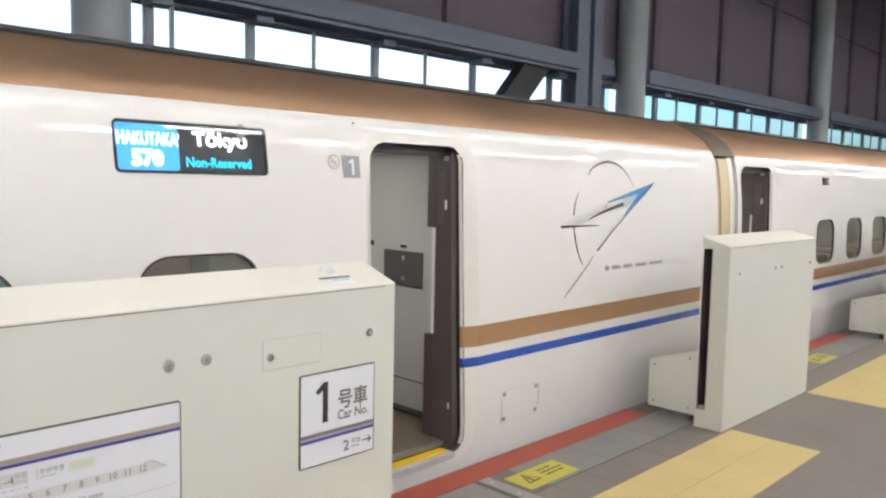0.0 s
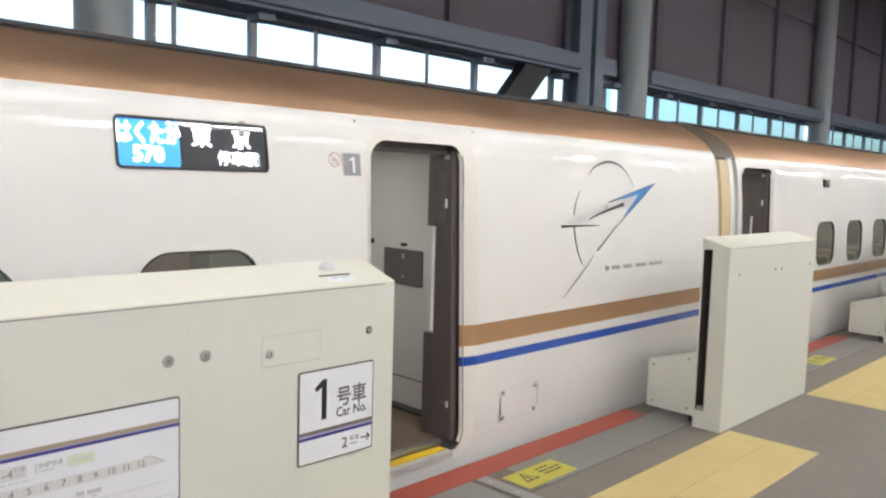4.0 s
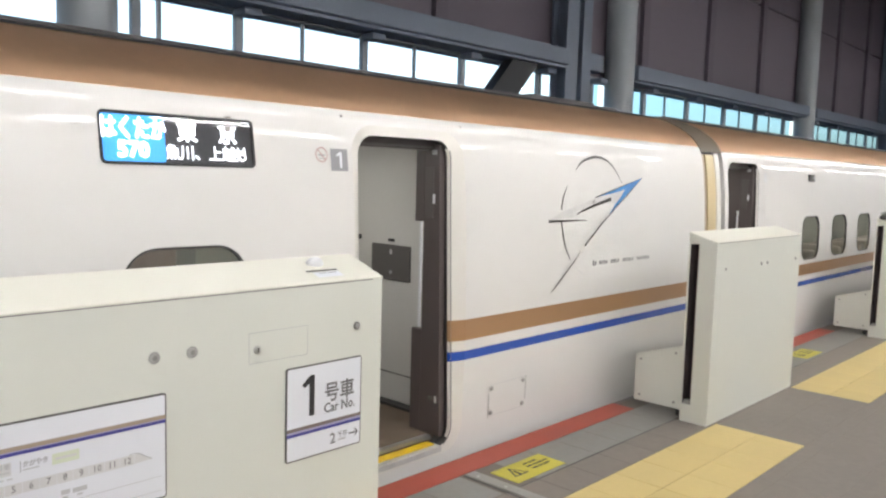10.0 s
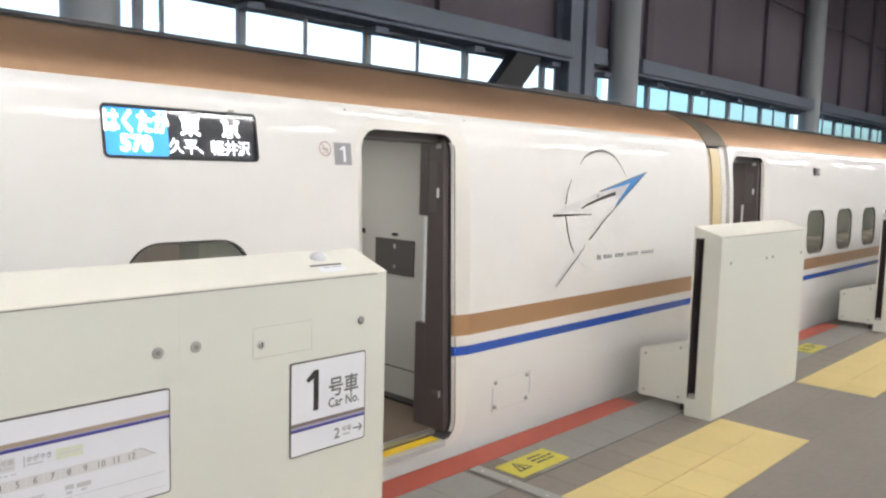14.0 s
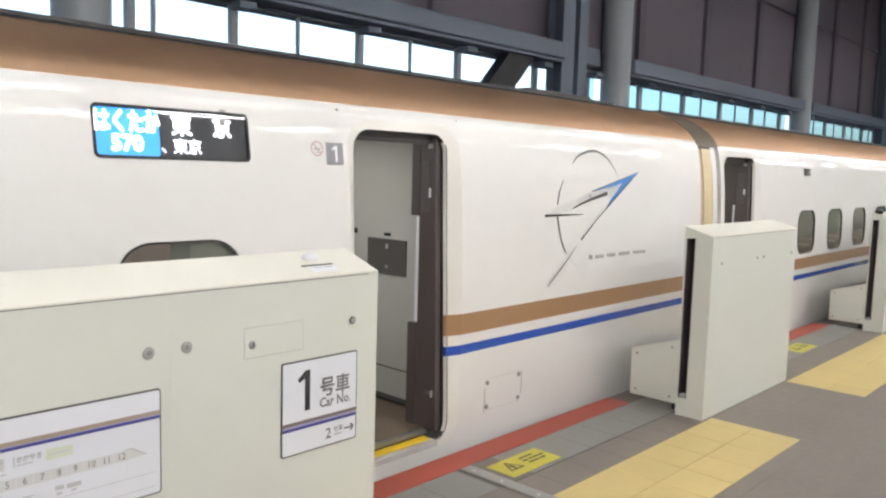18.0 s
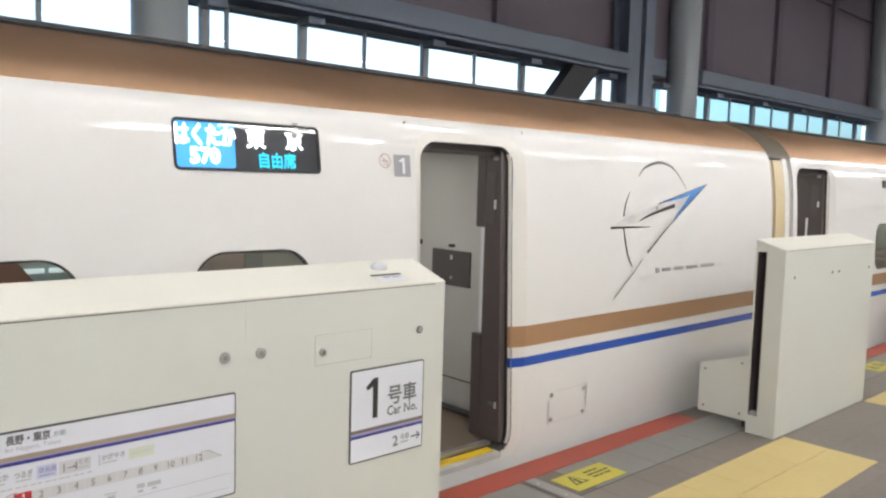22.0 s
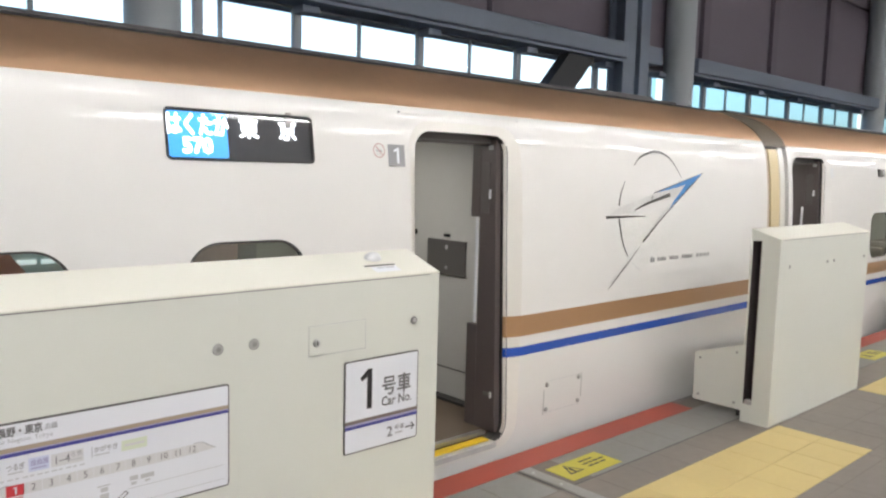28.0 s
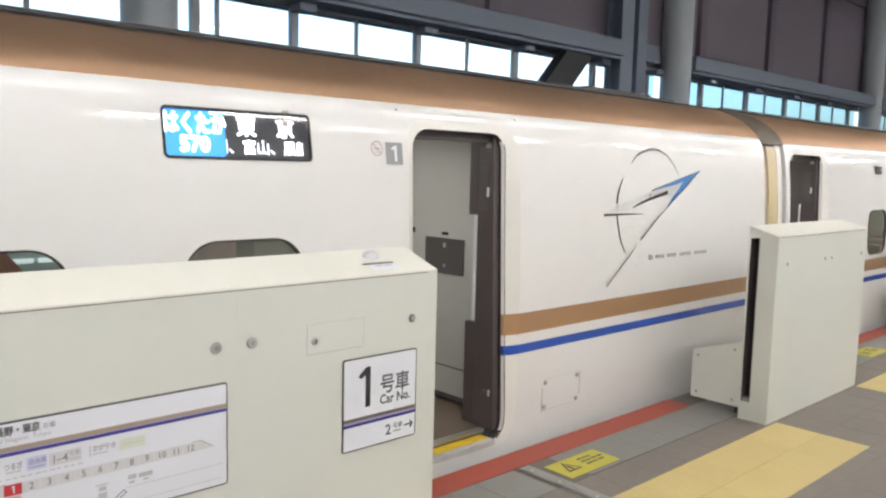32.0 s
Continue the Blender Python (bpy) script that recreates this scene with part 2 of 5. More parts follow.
M = dict(
    white=node_mat("car_white_paint", (0.735, 0.722, 0.698), 0.5, vary=0.025, big=0.7, fine=9, bump=0.0, coat=0.65, spec=0.08, gloss=0.04),
    frame_cream=node_mat("door_surround_paint", (0.755, 0.735, 0.685), 0.3, vary=0.03, bump=0.0, coat=0.4),
    copper=node_mat("copper_roof_paint", (0.97, 0.64, 0.40), 0.36, metal=0.9, vary=0.08, big=1.2, fine=25, bump=0.0, coat=0.0),
    stripe=node_mat("copper_stripe_paint", (0.43, 0.25, 0.125), 0.3, metal=0.2, vary=0.05, bump=0.0, coat=0.5),
    blue=node_mat("blue_stripe_paint", (0.024, 0.085, 0.42), 0.25, vary=0.05, bump=0.0, coat=0.6),
    gate=node_mat("gate_cream_paint", (0.655, 0.664, 0.602), 0.42, vary=0.03, big=1.1, fine=220, bump=0.04, coat=0.1),
    # The gate's cream again, lightened for the light that falls on the lids.
    gate_top=node_mat("gate_paint_lit_top", (0.71, 0.70, 0.62), 0.7, vary=0.03, big=1.4, fine=220, bump=0.04, spec=0.15),
    black=node_mat("black_rubber", (0.02, 0.02, 0.02), 0.55, vary=0.2),
    seal=node_mat("door_seal_rubber", (0.035, 0.033, 0.032), 0.4, vary=0.2),
    slot=node_mat("slot_brush", (0.085, 0.066, 0.068), 0.8, vary=0.3, fine=300, bump=0.3),
    steel=node_mat("brushed_steel", (0.55, 0.55, 0.54), 0.35, metal=0.9, vary=0.15, fine=120),
    bolt=node_mat("dull_bolt_steel", (0.24, 0.235, 0.22), 0.55, metal=0.25, vary=0.2, fine=90),
    vest=node_mat("vestibule_grey_panel", (0.62, 0.615, 0.595), 0.45, vary=0.04, big=2, bump=0.02),
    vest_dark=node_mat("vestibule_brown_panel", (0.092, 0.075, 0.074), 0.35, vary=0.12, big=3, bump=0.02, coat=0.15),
    hatch_brown=node_mat("lighter_brown_hatch", (0.105, 0.092, 0.090), 0.35, vary=0.10, big=5, bump=0.02, coat=0.15),
    flap_grey=node_mat("dark_grey_flap", (0.128, 0.121, 0.117), 0.4, vary=0.06),
    carfloor=node_mat("vestibule_floor_vinyl", (0.155, 0.115, 0.082), 0.5, vary=0.2, fine=150),
    yellow=node_mat("yellow_edge_paint", (0.72, 0.47, 0.008), 0.45, vary=0.06, fine=140),
    tactile=node_mat("tactile_yellow_tile", (0.60, 0.47, 0.20), 0.6, vary=0.10, big=2.2, fine=26, bump=0.10, per_piece=0.25, whole=True),
    tile=node_mat("platform_stone_tile", (0.205, 0.180, 0.156), 0.62, vary=0.20, big=1.4, fine=17, bump=0.06, per_piece=0.08, whole=True),
    slab=node_mat("platform_edge_slab", (0.238, 0.234, 0.215), 0.7, vary=0.18, big=1.8, fine=20, bump=0.08, per_piece=0.12, whole=True),
    cover_metal=node_mat("worn_cover_metal", (0.32, 0.315, 0.295), 0.5, metal=0.3, vary=0.15, big=5, fine=60),
    joint=node_mat("joint_mortar", (0.180, 0.158, 0.137), 0.85, vary=0.2, fine=90, bump=0.2),
    red=node_mat("red_edge_paint", (0.375, 0.078, 0.050), 0.6, vary=0.18, big=3, fine=120, bump=0.12),
    sticker=node_mat("yellow_warning_film", (0.52, 0.455, 0.055), 0.5, vary=0.14, big=9, fine=70),
    ink=node_mat("black_ink", (0.035, 0.033, 0.035), 0.5, vary=0.1),
    cap=node_mat("grey_cap_paint", (0.34, 0.335, 0.315), 0.55, vary=0.12, fine=90),
    frame_ink=node_mat("sign_frame_grey", (0.10, 0.095, 0.09), 0.5, vary=0.1),
    ink_mid=node_mat("grey_print_ink", (0.17, 0.165, 0.17), 0.5, vary=0.1),
    print_pale=node_mat("pale_print_ink", (0.52, 0.52, 0.53), 0.5, vary=0.12),
    cell_grey=node_mat("pale_grey_cell_film", (0.64, 0.635, 0.635), 0.35, vary=0.05),
    lilac=node_mat("sign_lilac_film", (0.36, 0.345, 0.52), 0.35, vary=0.04),
    ink_soft=node_mat("faded_ink", (0.40, 0.40, 0.41), 0.5, vary=0.15),
    paper=node_mat("sign_white_film", (0.755, 0.77, 0.81), 0.3, vary=0.02, coat=0.3),
    navy=node_mat("sign_navy_film", (0.055, 0.055, 0.27), 0.35, vary=0.04),
    tan=node_mat("sign_tan_film", (0.38, 0.30, 0.22), 0.35, vary=0.04),
    lightgrey=node_mat("sign_grey_film", (0.60, 0.605, 0.61), 0.35, vary=0.05),
    redpale=node_mat("faded_red_print", (0.66, 0.40, 0.40), 0.35, vary=0.1),
    redfilm=node_mat("sign_red_film", (0.55, 0.04, 0.05), 0.35, vary=0.04),
    greenfilm=node_mat("sign_green_film", (0.66, 0.71, 0.56), 0.35, vary=0.04),
    bluefilm=node_mat("sign_blue_film", (0.58, 0.61, 0.76), 0.35, vary=0.04),
    greybox=node_mat("car_number_grey_film", (0.27, 0.27, 0.28), 0.35, vary=0.04),
    pinkring=node_mat("no_smoking_red_film", (0.50, 0.33, 0.31), 0.35, vary=0.04),
    silver=node_mat("emblem_silver_film", (0.64, 0.63, 0.615), 0.28, metal=0.25, vary=0.14, big=4, fine=20, bump=0.0),
    emblem_dark=node_mat("emblem_dark_film", (0.09, 0.085, 0.08), 0.3, metal=0.3, vary=0.2, bump=0.0),
    emblem_blue=node_mat("emblem_blue_film", (0.045, 0.25, 0.62), 0.3, vary=0.2, big=5, bump=0.0, coat=0.4),
    hood=node_mat("gangway_hood_cream", (0.60, 0.49, 0.28), 0.4, vary=0.06, big=2),
    hood_edge=node_mat("gangway_edge_tan", (0.45, 0.36, 0.27), 0.5, vary=0.1, big=2),
    hood_top=node_mat("gangway_hood_olive", (0.135, 0.108, 0.075), 0.5, vary=0.1, big=2),
    step=node_mat("scratched_step_metal", (0.52, 0.52, 0.50), 0.5, metal=0.2, vary=0.2, big=9, fine=120, bump=0.1),
    rib=node_mat("cladding_joint_grey", (0.118, 0.102, 0.127), 0.65, vary=0.15),
    cabin_brown=node_mat("cabin_end_brown_panel", (0.27, 0.235, 0.225), 0.5, vary=0.25, big=6),
    blind=node_mat("grey_window_blind", (0.45, 0.44, 0.39), 0.8, vary=0.06, big=4),
    sign_brown=node_mat("sign_brown_film", (0.20, 0.16, 0.135), 0.35, vary=0.04),
    undercar=node_mat("undercar_grey", (0.16, 0.16, 0.16), 0.6, vary=0.2),
    interior=node_mat("cabin_wall_panel", (0.46, 0.46, 0.43), 0.5, vary=0.05),
    seat=node_mat("seat_fabric", (0.20, 0.19, 0.175), 0.9, vary=0.2, fine=160, bump=0.2),
    teal=node_mat("teal_reflection_colour", (0.40, 0.55, 0.58), 0.5, vary=0.06),
    seat_red=node_mat("red_brown_seat_fabric", (0.32, 0.18, 0.155), 0.9, vary=0.2, fine=160, bump=0.2),
    steel_blue=node_mat("grey_blue_steel_paint", (0.140, 0.172, 0.228), 0.5, vary=0.10, big=0.9, fine=30),
    column=node_mat("pale_column_paint", (0.34, 0.375, 0.40), 0.5, vary=0.06, big=1.1, fine=40),
    cladding=node_mat("dark_wall_cladding", (0.132, 0.112, 0.140), 0.6, vary=0.16, big=0.6, fine=14, per_piece=0.4),
    mullion=node_mat("window_mullion_steel", (0.24, 0.28, 0.31), 0.45, vary=0.08),
    dark_steel=node_mat("dark_steel", (0.022, 0.024, 0.028), 0.6, vary=0.15),
    # Two ceiling tones, chosen only for how the copper roof mirrors them.
    ceiling=node_mat("unseen_pale_ceiling", (0.56, 0.553, 0.55), 0.8, vary=0.12, big=0.4, fine=6),
    ceiling_dark=node_mat("unseen_dark_ceiling", (0.07, 0.068, 0.068), 0.8, vary=0.15, big=0.4, fine=6),
    wall_back=node_mat("unseen_pale_wall", (0.66, 0.65, 0.63), 0.7, vary=0.1, big=0.5, fine=20),
    cabin_light=glow_mat("cabin_ceiling_light", (1.0, 0.97, 0.92), 1.9),
    # glow of the two bars that imitate a reflection in a window
    cabin_strip=glow_mat("cabin_strip_light", (0.80, 0.95, 1.0), 0.17),
    # glow of an added fill panel in the vestibules
    vest_light=glow_mat("vestibule_fill_glow", (1.0, 0.97, 0.90), 1.55),
    roof_dark=node_mat("dark_roof_covering", (0.05, 0.047, 0.046), 0.6, vary=0.15, big=2),
    ballast=node_mat("ballast_grey", (0.14, 0.13, 0.12), 0.95, vary=0.35, big=3, fine=45, bump=0.6),
    concrete=node_mat("platform_concrete", (0.20, 0.195, 0.185), 0.8, vary=0.12, fine=60, bump=0.2),
    lamp_body=node_mat("lamp_white_enamel", (0.7, 0.7, 0.7), 0.4, vary=0.03),
    tube=glow_mat("lamp_tube_light", (1.0, 0.99, 0.995), TUBE_GLOW),
    led_blue=glow_mat("display_blue_light", (0.045, 0.33, 0.80), 0.26),
    led_white=glow_mat("display_white_light", (0.92, 0.96, 1.0), 0.55),
    led_cyan=glow_mat("display_cyan_light", (0.0, 0.62, 0.90), 0.24),
    led_off=node_mat("display_dark_panel", (0.030, 0.030, 0.036), 0.5, vary=0.1),
    glass=glass_mat("display_cover_glass", (0.97, 0.98, 0.98)),
    car_glass=glass_mat("car_window_glass", (0.88, 0.91, 0.87), 0.03),
    hall_glass=glass_mat("hall_window_glass", (0.93, 0.97, 0.98), 0.02),
    hall_glass_tint=glass_mat("hall_window_tinted_glass", (0.40, 0.60, 0.70), 0.05),
)


# ---- building helpers ----
SHEET = [Matrix.Identity(4)]


def part(name, bm, material, parent=None, label="", smooth=False):
    """One mesh object of its own, under a thing or a part; SHEET: scale and place of the drawing that it belongs to."""
    me = bpy.data.meshes.new(name)
    bm.transform(SHEET[0])
    bm.to_mesh(me)
    bm.free()
    for mt in material if isinstance(material, (list, tuple)) else [material]:
        me.materials.append(M[mt] if isinstance(mt, str) else mt)
    if smooth:
        for p in me.polygons:
            p.use_smooth = True
        me.set_sharp_from_angle(angle=radians(35))
    ob = new(name, me)
    if parent is not None:
        ob.parent = parent
        ob.matrix_parent_inverse = Matrix.Translation(-parent.location)
    if label:
        ob["label"] = label
    return ob


def thing(name, base, label, category, group="", kind=""):
    ob = new(name)
    ob.location = base
    ob.empty_display_size = 0.1
    return tagged(ob, label, category, group, kind)


def quad(bm, *pts):
    return bm.faces.new([bm.verts.new(p) for p in pts])


def box(x0, x1, y0, y1, z0, z1, bevel=0.0, bm=None, segments=2):
    bm = bm or bmesh.new()
    r = bmesh.ops.create_cube(bm, size=1, matrix=Matrix.Translation(((x0 + x1) / 2, (y0 + y1) / 2, (z0 + z1) / 2)) @ Matrix.Diagonal((x1 - x0, y1 - y0, z1 - z0, 1)))
    if bevel:
        edges = {e for v in r["verts"] for e in v.link_edges}
        bmesh.ops.bevel(bm, geom=list(edges), offset=bevel, segments=segments, affect="EDGES", profile=0.6)
    return bm


def rod(a, b, r, bm=None, sides=14, r2=None):
    bm = bm or bmesh.new()
    a, b = Vector(a), Vector(b)
    m = Matrix.Translation((a + b) / 2) @ (b - a).to_track_quat("Z", "Y").to_matrix().to_4x4()
    bmesh.ops.create_cone(bm, cap_ends=True, segments=sides, radius1=r, radius2=r if r2 is None else r2, depth=(b - a).length, matrix=m)
    return bm


def dome(at, r, depth, bm=None):
    """A low round cap on a face that looks towards -y."""
    bm = bm or bmesh.new()
    rings = [(1.0, 0.0), (0.96, 0.5), (0.8, 0.85), (0.45, 1.0)]
    loops = []
    for k, d in rings:
        loops.append([bm.verts.new((at[0] + r * k * math.cos(a), at[1] - depth * d, at[2] + r * k * math.sin(a))) for a in np.linspace(0, 2 * math.pi, 17)[:-1]])
    for l0, l1 in zip(loops, loops[1:]):
        for i in range(16):
            bm.faces.new((l0[i], l0[(i + 1) % 16], l1[(i + 1) % 16], l1[i]))
    bm.faces.new(loops[-1])
    bmesh.ops.recalc_face_normals(bm, faces=bm.faces)
    return bm


def lettering(text, size, x, z, y=0.0, width=None, bold=0.0, align="LEFT", bm=None, index=0):
    """Letters that stand in the plane y and face -y; x, z is their lower left (or middle) point. bold: how far the strokes spread."""
    c = bpy.data.curves.new("letters", "FONT")
    c.body, c.size, c.align_x = text, size, align
    c.resolution_u = 2
    ob = new("letters", c)
    bpy.context.view_layer.update()
    me = bpy.data.meshes.new_from_object(ob.evaluated_get(bpy.context.evaluated_depsgraph_get()))
    bpy.data.objects.remove(ob)
    bpy.data.curves.remove(c)
    bm = bm or bmesh.new()
    spread = [(0, 0)] if not bold else [(bold * math.cos(a), bold * math.sin(a)) for a in np.radians(np.arange(22, 360, 60))]
    for n, (dx, dz) in enumerate(spread):
        had, hadf = len(bm.verts), len(bm.faces)
        bm.from_mesh(me)
        bm.verts.ensure_lookup_table()
        bm.faces.ensure_lookup_table()
        vs = bm.verts[had:]
        k = 1.0
        if width and vs:
            w = max(v.co.x for v in vs) - min(v.co.x for v in vs)
            k = width / w if w else 1.0
        for v in vs:
            v.co = Vector((x + v.co.x * k + dx, y - 0.00012 * n, z + v.co.y + dz))
        for fc in bm.faces[hadf:]:
            fc.material_index = index
    bpy.data.meshes.remove(me)
    return bm


def plate(x0, x1, z0, z1, y, bm=None, index=0, r=0.0):
    """A flat film or face in the plane y, facing -y, with round corners if r."""
    bm = bm or bmesh.new()
    pts = [(x, z) for x, z in outline(x0, x1, z0, z1, r)]
    fc = bm.faces.new([bm.verts.new((x, y, z)) for x, z in pts])
    fc.material_index = index
    fc.normal_update()
    if fc.normal.y > 0:
        fc.normal_flip()
    return bm


def outline(x0, x1, z0, z1, r, n=7):
    if r <= 0:
        return [(x0, z0), (x1, z0), (x1, z1), (x0, z1)]
    pts = []
    for cx, cz, a0 in ((x1 - r, z0 + r, -90), (x1 - r, z1 - r, 0), (x0 + r, z1 - r, 90), (x0 + r, z0 + r, 180)):
        for k in range(n + 1):
            a = radians(a0 + 90 * k / n)
            pts.append((cx + r * math.cos(a), cz + r * math.sin(a)))
    return pts


# ---- the cross-section of the cars: half of it, from the skirt to the middle of the roof ----
SECTION = [(3.230, -0.849), (3.180, -0.612), (3.145, -0.281), (3.131, 0.051), (3.125, 0.429), (3.123, 0.808), (3.130, 1.187), (3.150, 1.566), (3.176, 1.802),
           (3.204, 1.944), (3.238, 2.025), (3.330, 2.124), (3.490, 2.224), (3.740, 2.309), (4.090, 2.357), (4.490, 2.378), (4.815, 2.384)]
MID_Y = 4.815


def smooth_line(pts, n=8):
    out = []
    p = [Vector(q) for q in [pts[0], *pts, pts[-1]]]
    for i in range(1, len(p) - 2):
        for k in range(n):
            t = k / n
            a, b, c, d = p[i - 1], p[i], p[i + 1], p[i + 2]
            out.append(0.5 * (2 * b + (c - a) * t + (2 * a - 5 * b + 4 * c - d) * t * t + (3 * b - a - 3 * c + d) * t ** 3))
    out.append(p[-1])
    return np.array([(v[0], v[1]) for v in out])


CURVE = smooth_line(SECTION)


def side_y(z, inset=0.0):
    return float(np.interp(z, CURVE[:, 1], CURVE[:, 0])) + inset


def drape(bm, lift=0.004):
    """Lay flat shapes on the car's side."""
    for v in bm.verts:
        v.co.y = side_y(v.co.z) - lift
    return bm


class Hole:
    """A round-cornered opening in a car's side."""

    def __init__(self, x0, x1, z0, z1, r):
        self.x0, self.x1, self.z0, self.z1, self.r = x0, x1, z0, z1, r

    def span(self, z):
        d = max(self.z0 + self.r - z, z - (self.z1 - self.r), 0.0)
        cut = self.r - math.sqrt(max(self.r ** 2 - d * d, 0.0)) if d > 0 else 0.0
        return self.x0 + cut, self.x1 - cut

    def levels(self):
        out = []
        for a in np.linspace(0, 90, 8):
            k = self.r * (1 - math.sin(radians(a)))
            out += [self.z0 + k, self.z1 - k]
        return out


def sheet(x0, x1, z0, z1, holes=(), step=0.05):
    zs = sorted({round(z, 5) for z in [*np.arange(z0, z1, step), z1, *(q for h in holes for q in h.levels() if z0 < q < z1)]})
    zs = [z for i, z in enumerate(zs) if i == 0 or z - zs[i - 1] > 1e-4]
    rows = []
    for a, b in zip(zs, zs[1:]):
        m = (a + b) / 2
        inside = sorted((h for h in holes if h.z0 < m < h.z1), key=lambda h: h.x0)
        left = (x0, x0)
        for h in [*inside, None]:
            right = (x1, x1) if h is None else (h.span(a)[0], h.span(b)[0])
            rows.append((a, b, left, right))
            if h:
                left = (h.span(a)[1], h.span(b)[1])
    marks = {z: set() for z in zs}
    for a, b, l, r in rows:
        marks[a] |= {round(l[0], 5), round(r[0], 5)}
        marks[b] |= {round(l[1], 5), round(r[1], 5)}
    bm = bmesh.new()
    for a, b, l, r in rows:
        low = sorted(x for x in marks[a] if l[0] - 1e-4 <= x <= r[0] + 1e-4)
        top = sorted((x for x in marks[b] if l[1] - 1e-4 <= x <= r[1] + 1e-4), reverse=True)
        quad(bm, *[(x, side_y(a), a) for x in low], *[(x, side_y(b), b) for x in top])
    bmesh.ops.remove_doubles(bm, verts=bm.verts, dist=1e-5)
    return bm


def dense(pts, step=0.05):
    """The same outline with points along its long sides, so that it can follow the curved side."""
    out = []
    for (xa, za), (xb, zb) in zip(pts, pts[1:] + pts[:1]):
        n = max(1, int(abs(zb - za) / step))
        out += [(xa + (xb - xa) * k / n, za + (zb - za) * k / n) for k in range(n)]
    return out


def matched(h, g):
    """Two outlines with the same number of points."""
    a, b = outline(h.x0, h.x1, h.z0, h.z1, h.r, 10), outline(g.x0, g.x1, g.z0, g.z1, g.r, 10)
    oa, ob = [], []
    for i in range(len(a)):
        (pa, qa), (pb, qb) = (a[i], a[(i + 1) % len(a)]), (b[i], b[(i + 1) % len(b)])
        n = max(1, int(abs(qa[1] - pa[1]) / 0.05))
        for k in range(n):
            oa.append((pa[0] + (qa[0] - pa[0]) * k / n, pa[1] + (qa[1] - pa[1]) * k / n))
            ob.append((pb[0] + (qb[0] - pb[0]) * k / n, pb[1] + (qb[1] - pb[1]) * k / n))
    return oa, ob


def reveal(h, d0, d1, far=None):
    """The walls of an opening from depth d0 to d1 (metres, or how y follows z); far: the outline at d1, if it differs."""
    y0, y1 = (d if callable(d) else (lambda z, d=d: side_y(z) + d) for d in (d0, d1))
    bm = bmesh.new()
    a, b = matched(h, far or h)
    n = len(a)
    va = [bm.verts.new((x, y0(z), z)) for x, z in a]
    vb = [bm.verts.new((x, y1(z), z)) for x, z in b]
    for i in range(n):
        bm.faces.new((va[i], vb[i], vb[(i + 1) % n], va[(i + 1) % n]))
    bmesh.ops.recalc_face_normals(bm, faces=bm.faces)
    for fc in bm.faces:
        c = fc.calc_center_median()
        if fc.normal.dot(Vector(((h.x0 + h.x1) / 2 - c.x, 0, (h.z0 + h.z1) / 2 - c.z))) < 0:
            fc.normal_flip()
    return bm


# ---- the large structure ----
def structure(name, bm, material, label, category, smooth=False):
    return tagged(part(name, bm, material, smooth=smooth), label, category, kind="structure")


structure("track_bed", box(-16, 62, 3.10, 8.5, -1.6, -1.25), "ballast", "grey ballast of the track bed under the train", "track bed")
platform = structure("platform", box(-16, 62, -6.5, 2.992, -1.25, -0.0009), "joint", "station platform of grey-brown stone tiles", "platform")
# Unseen wall that closes the place; position and tone set for bounce light.
structure("wall_back", box(-16, 62, -6.8, -6.5, -1.25, 8.5), "wall_back", "unseen pale wall that bounces light from behind the platform", "wall")
structure("wall_end", box(-16.3, -16, -6.8, 8.5, -1.6, 8.5), "wall_back", "plain end wall of the station hall", "wall")
structure("wall_end_far", box(62, 62.3, -6.8, 8.5, -1.6, 8.5), "cladding", "dark far end wall of the station hall", "wall")
# Unseen ceilings, added to grade the roof's reflection from bright edge to dark top.
structure("ceiling", box(-16.3, 62.3, -6.8, 3.7, 5.62, 8.8), "ceiling", "unseen pale ceiling, added to brighten the copper roof's lower edge", "ceiling")
structure("ceiling_over_track", box(-16.3, 62.3, 3.7, 8.5, 8.5, 8.8), "ceiling_dark", "unseen dark ceiling, added to darken the copper roof's top", "ceiling")

# The far side wall: a parapet, a band of windows and dark cladding above it.
WALL_Y = 8.01
wall_far = structure("wall_far", box(-16, 62, WALL_Y, WALL_Y + 0.3, -1.25, 2.42), "steel_blue", "grey-blue parapet below the band of windows across the track", "wall")
structure("wall_upper", box(-16, 62, WALL_Y + 0.08, WALL_Y + 0.4, 3.53, 8.5), "cladding", "dark cladding wall above the band of windows", "wall")
COLUMNS = (-6.45, 3.145, 12.80, 22.50, 32.2, 41.9, 51.6)
POSTS = [(x, 0.10) for x in (-4.50, -2.61, -0.72, 1.17, 3.74, 4.954, 6.846, 8.773, 10.69, 12.28)] + [(14.20 + 1.884 * k, 0.12) for k in range(25)]
THIN = [-3.55, -1.66, 0.23, 2.12, 4.006, 5.866, 7.792, 9.75] + [15.12 + 1.884 * k for k in range(25)]
POSTS = [p for p in POSTS if all(abs(p[0] - c) > 0.4 for c in COLUMNS)]


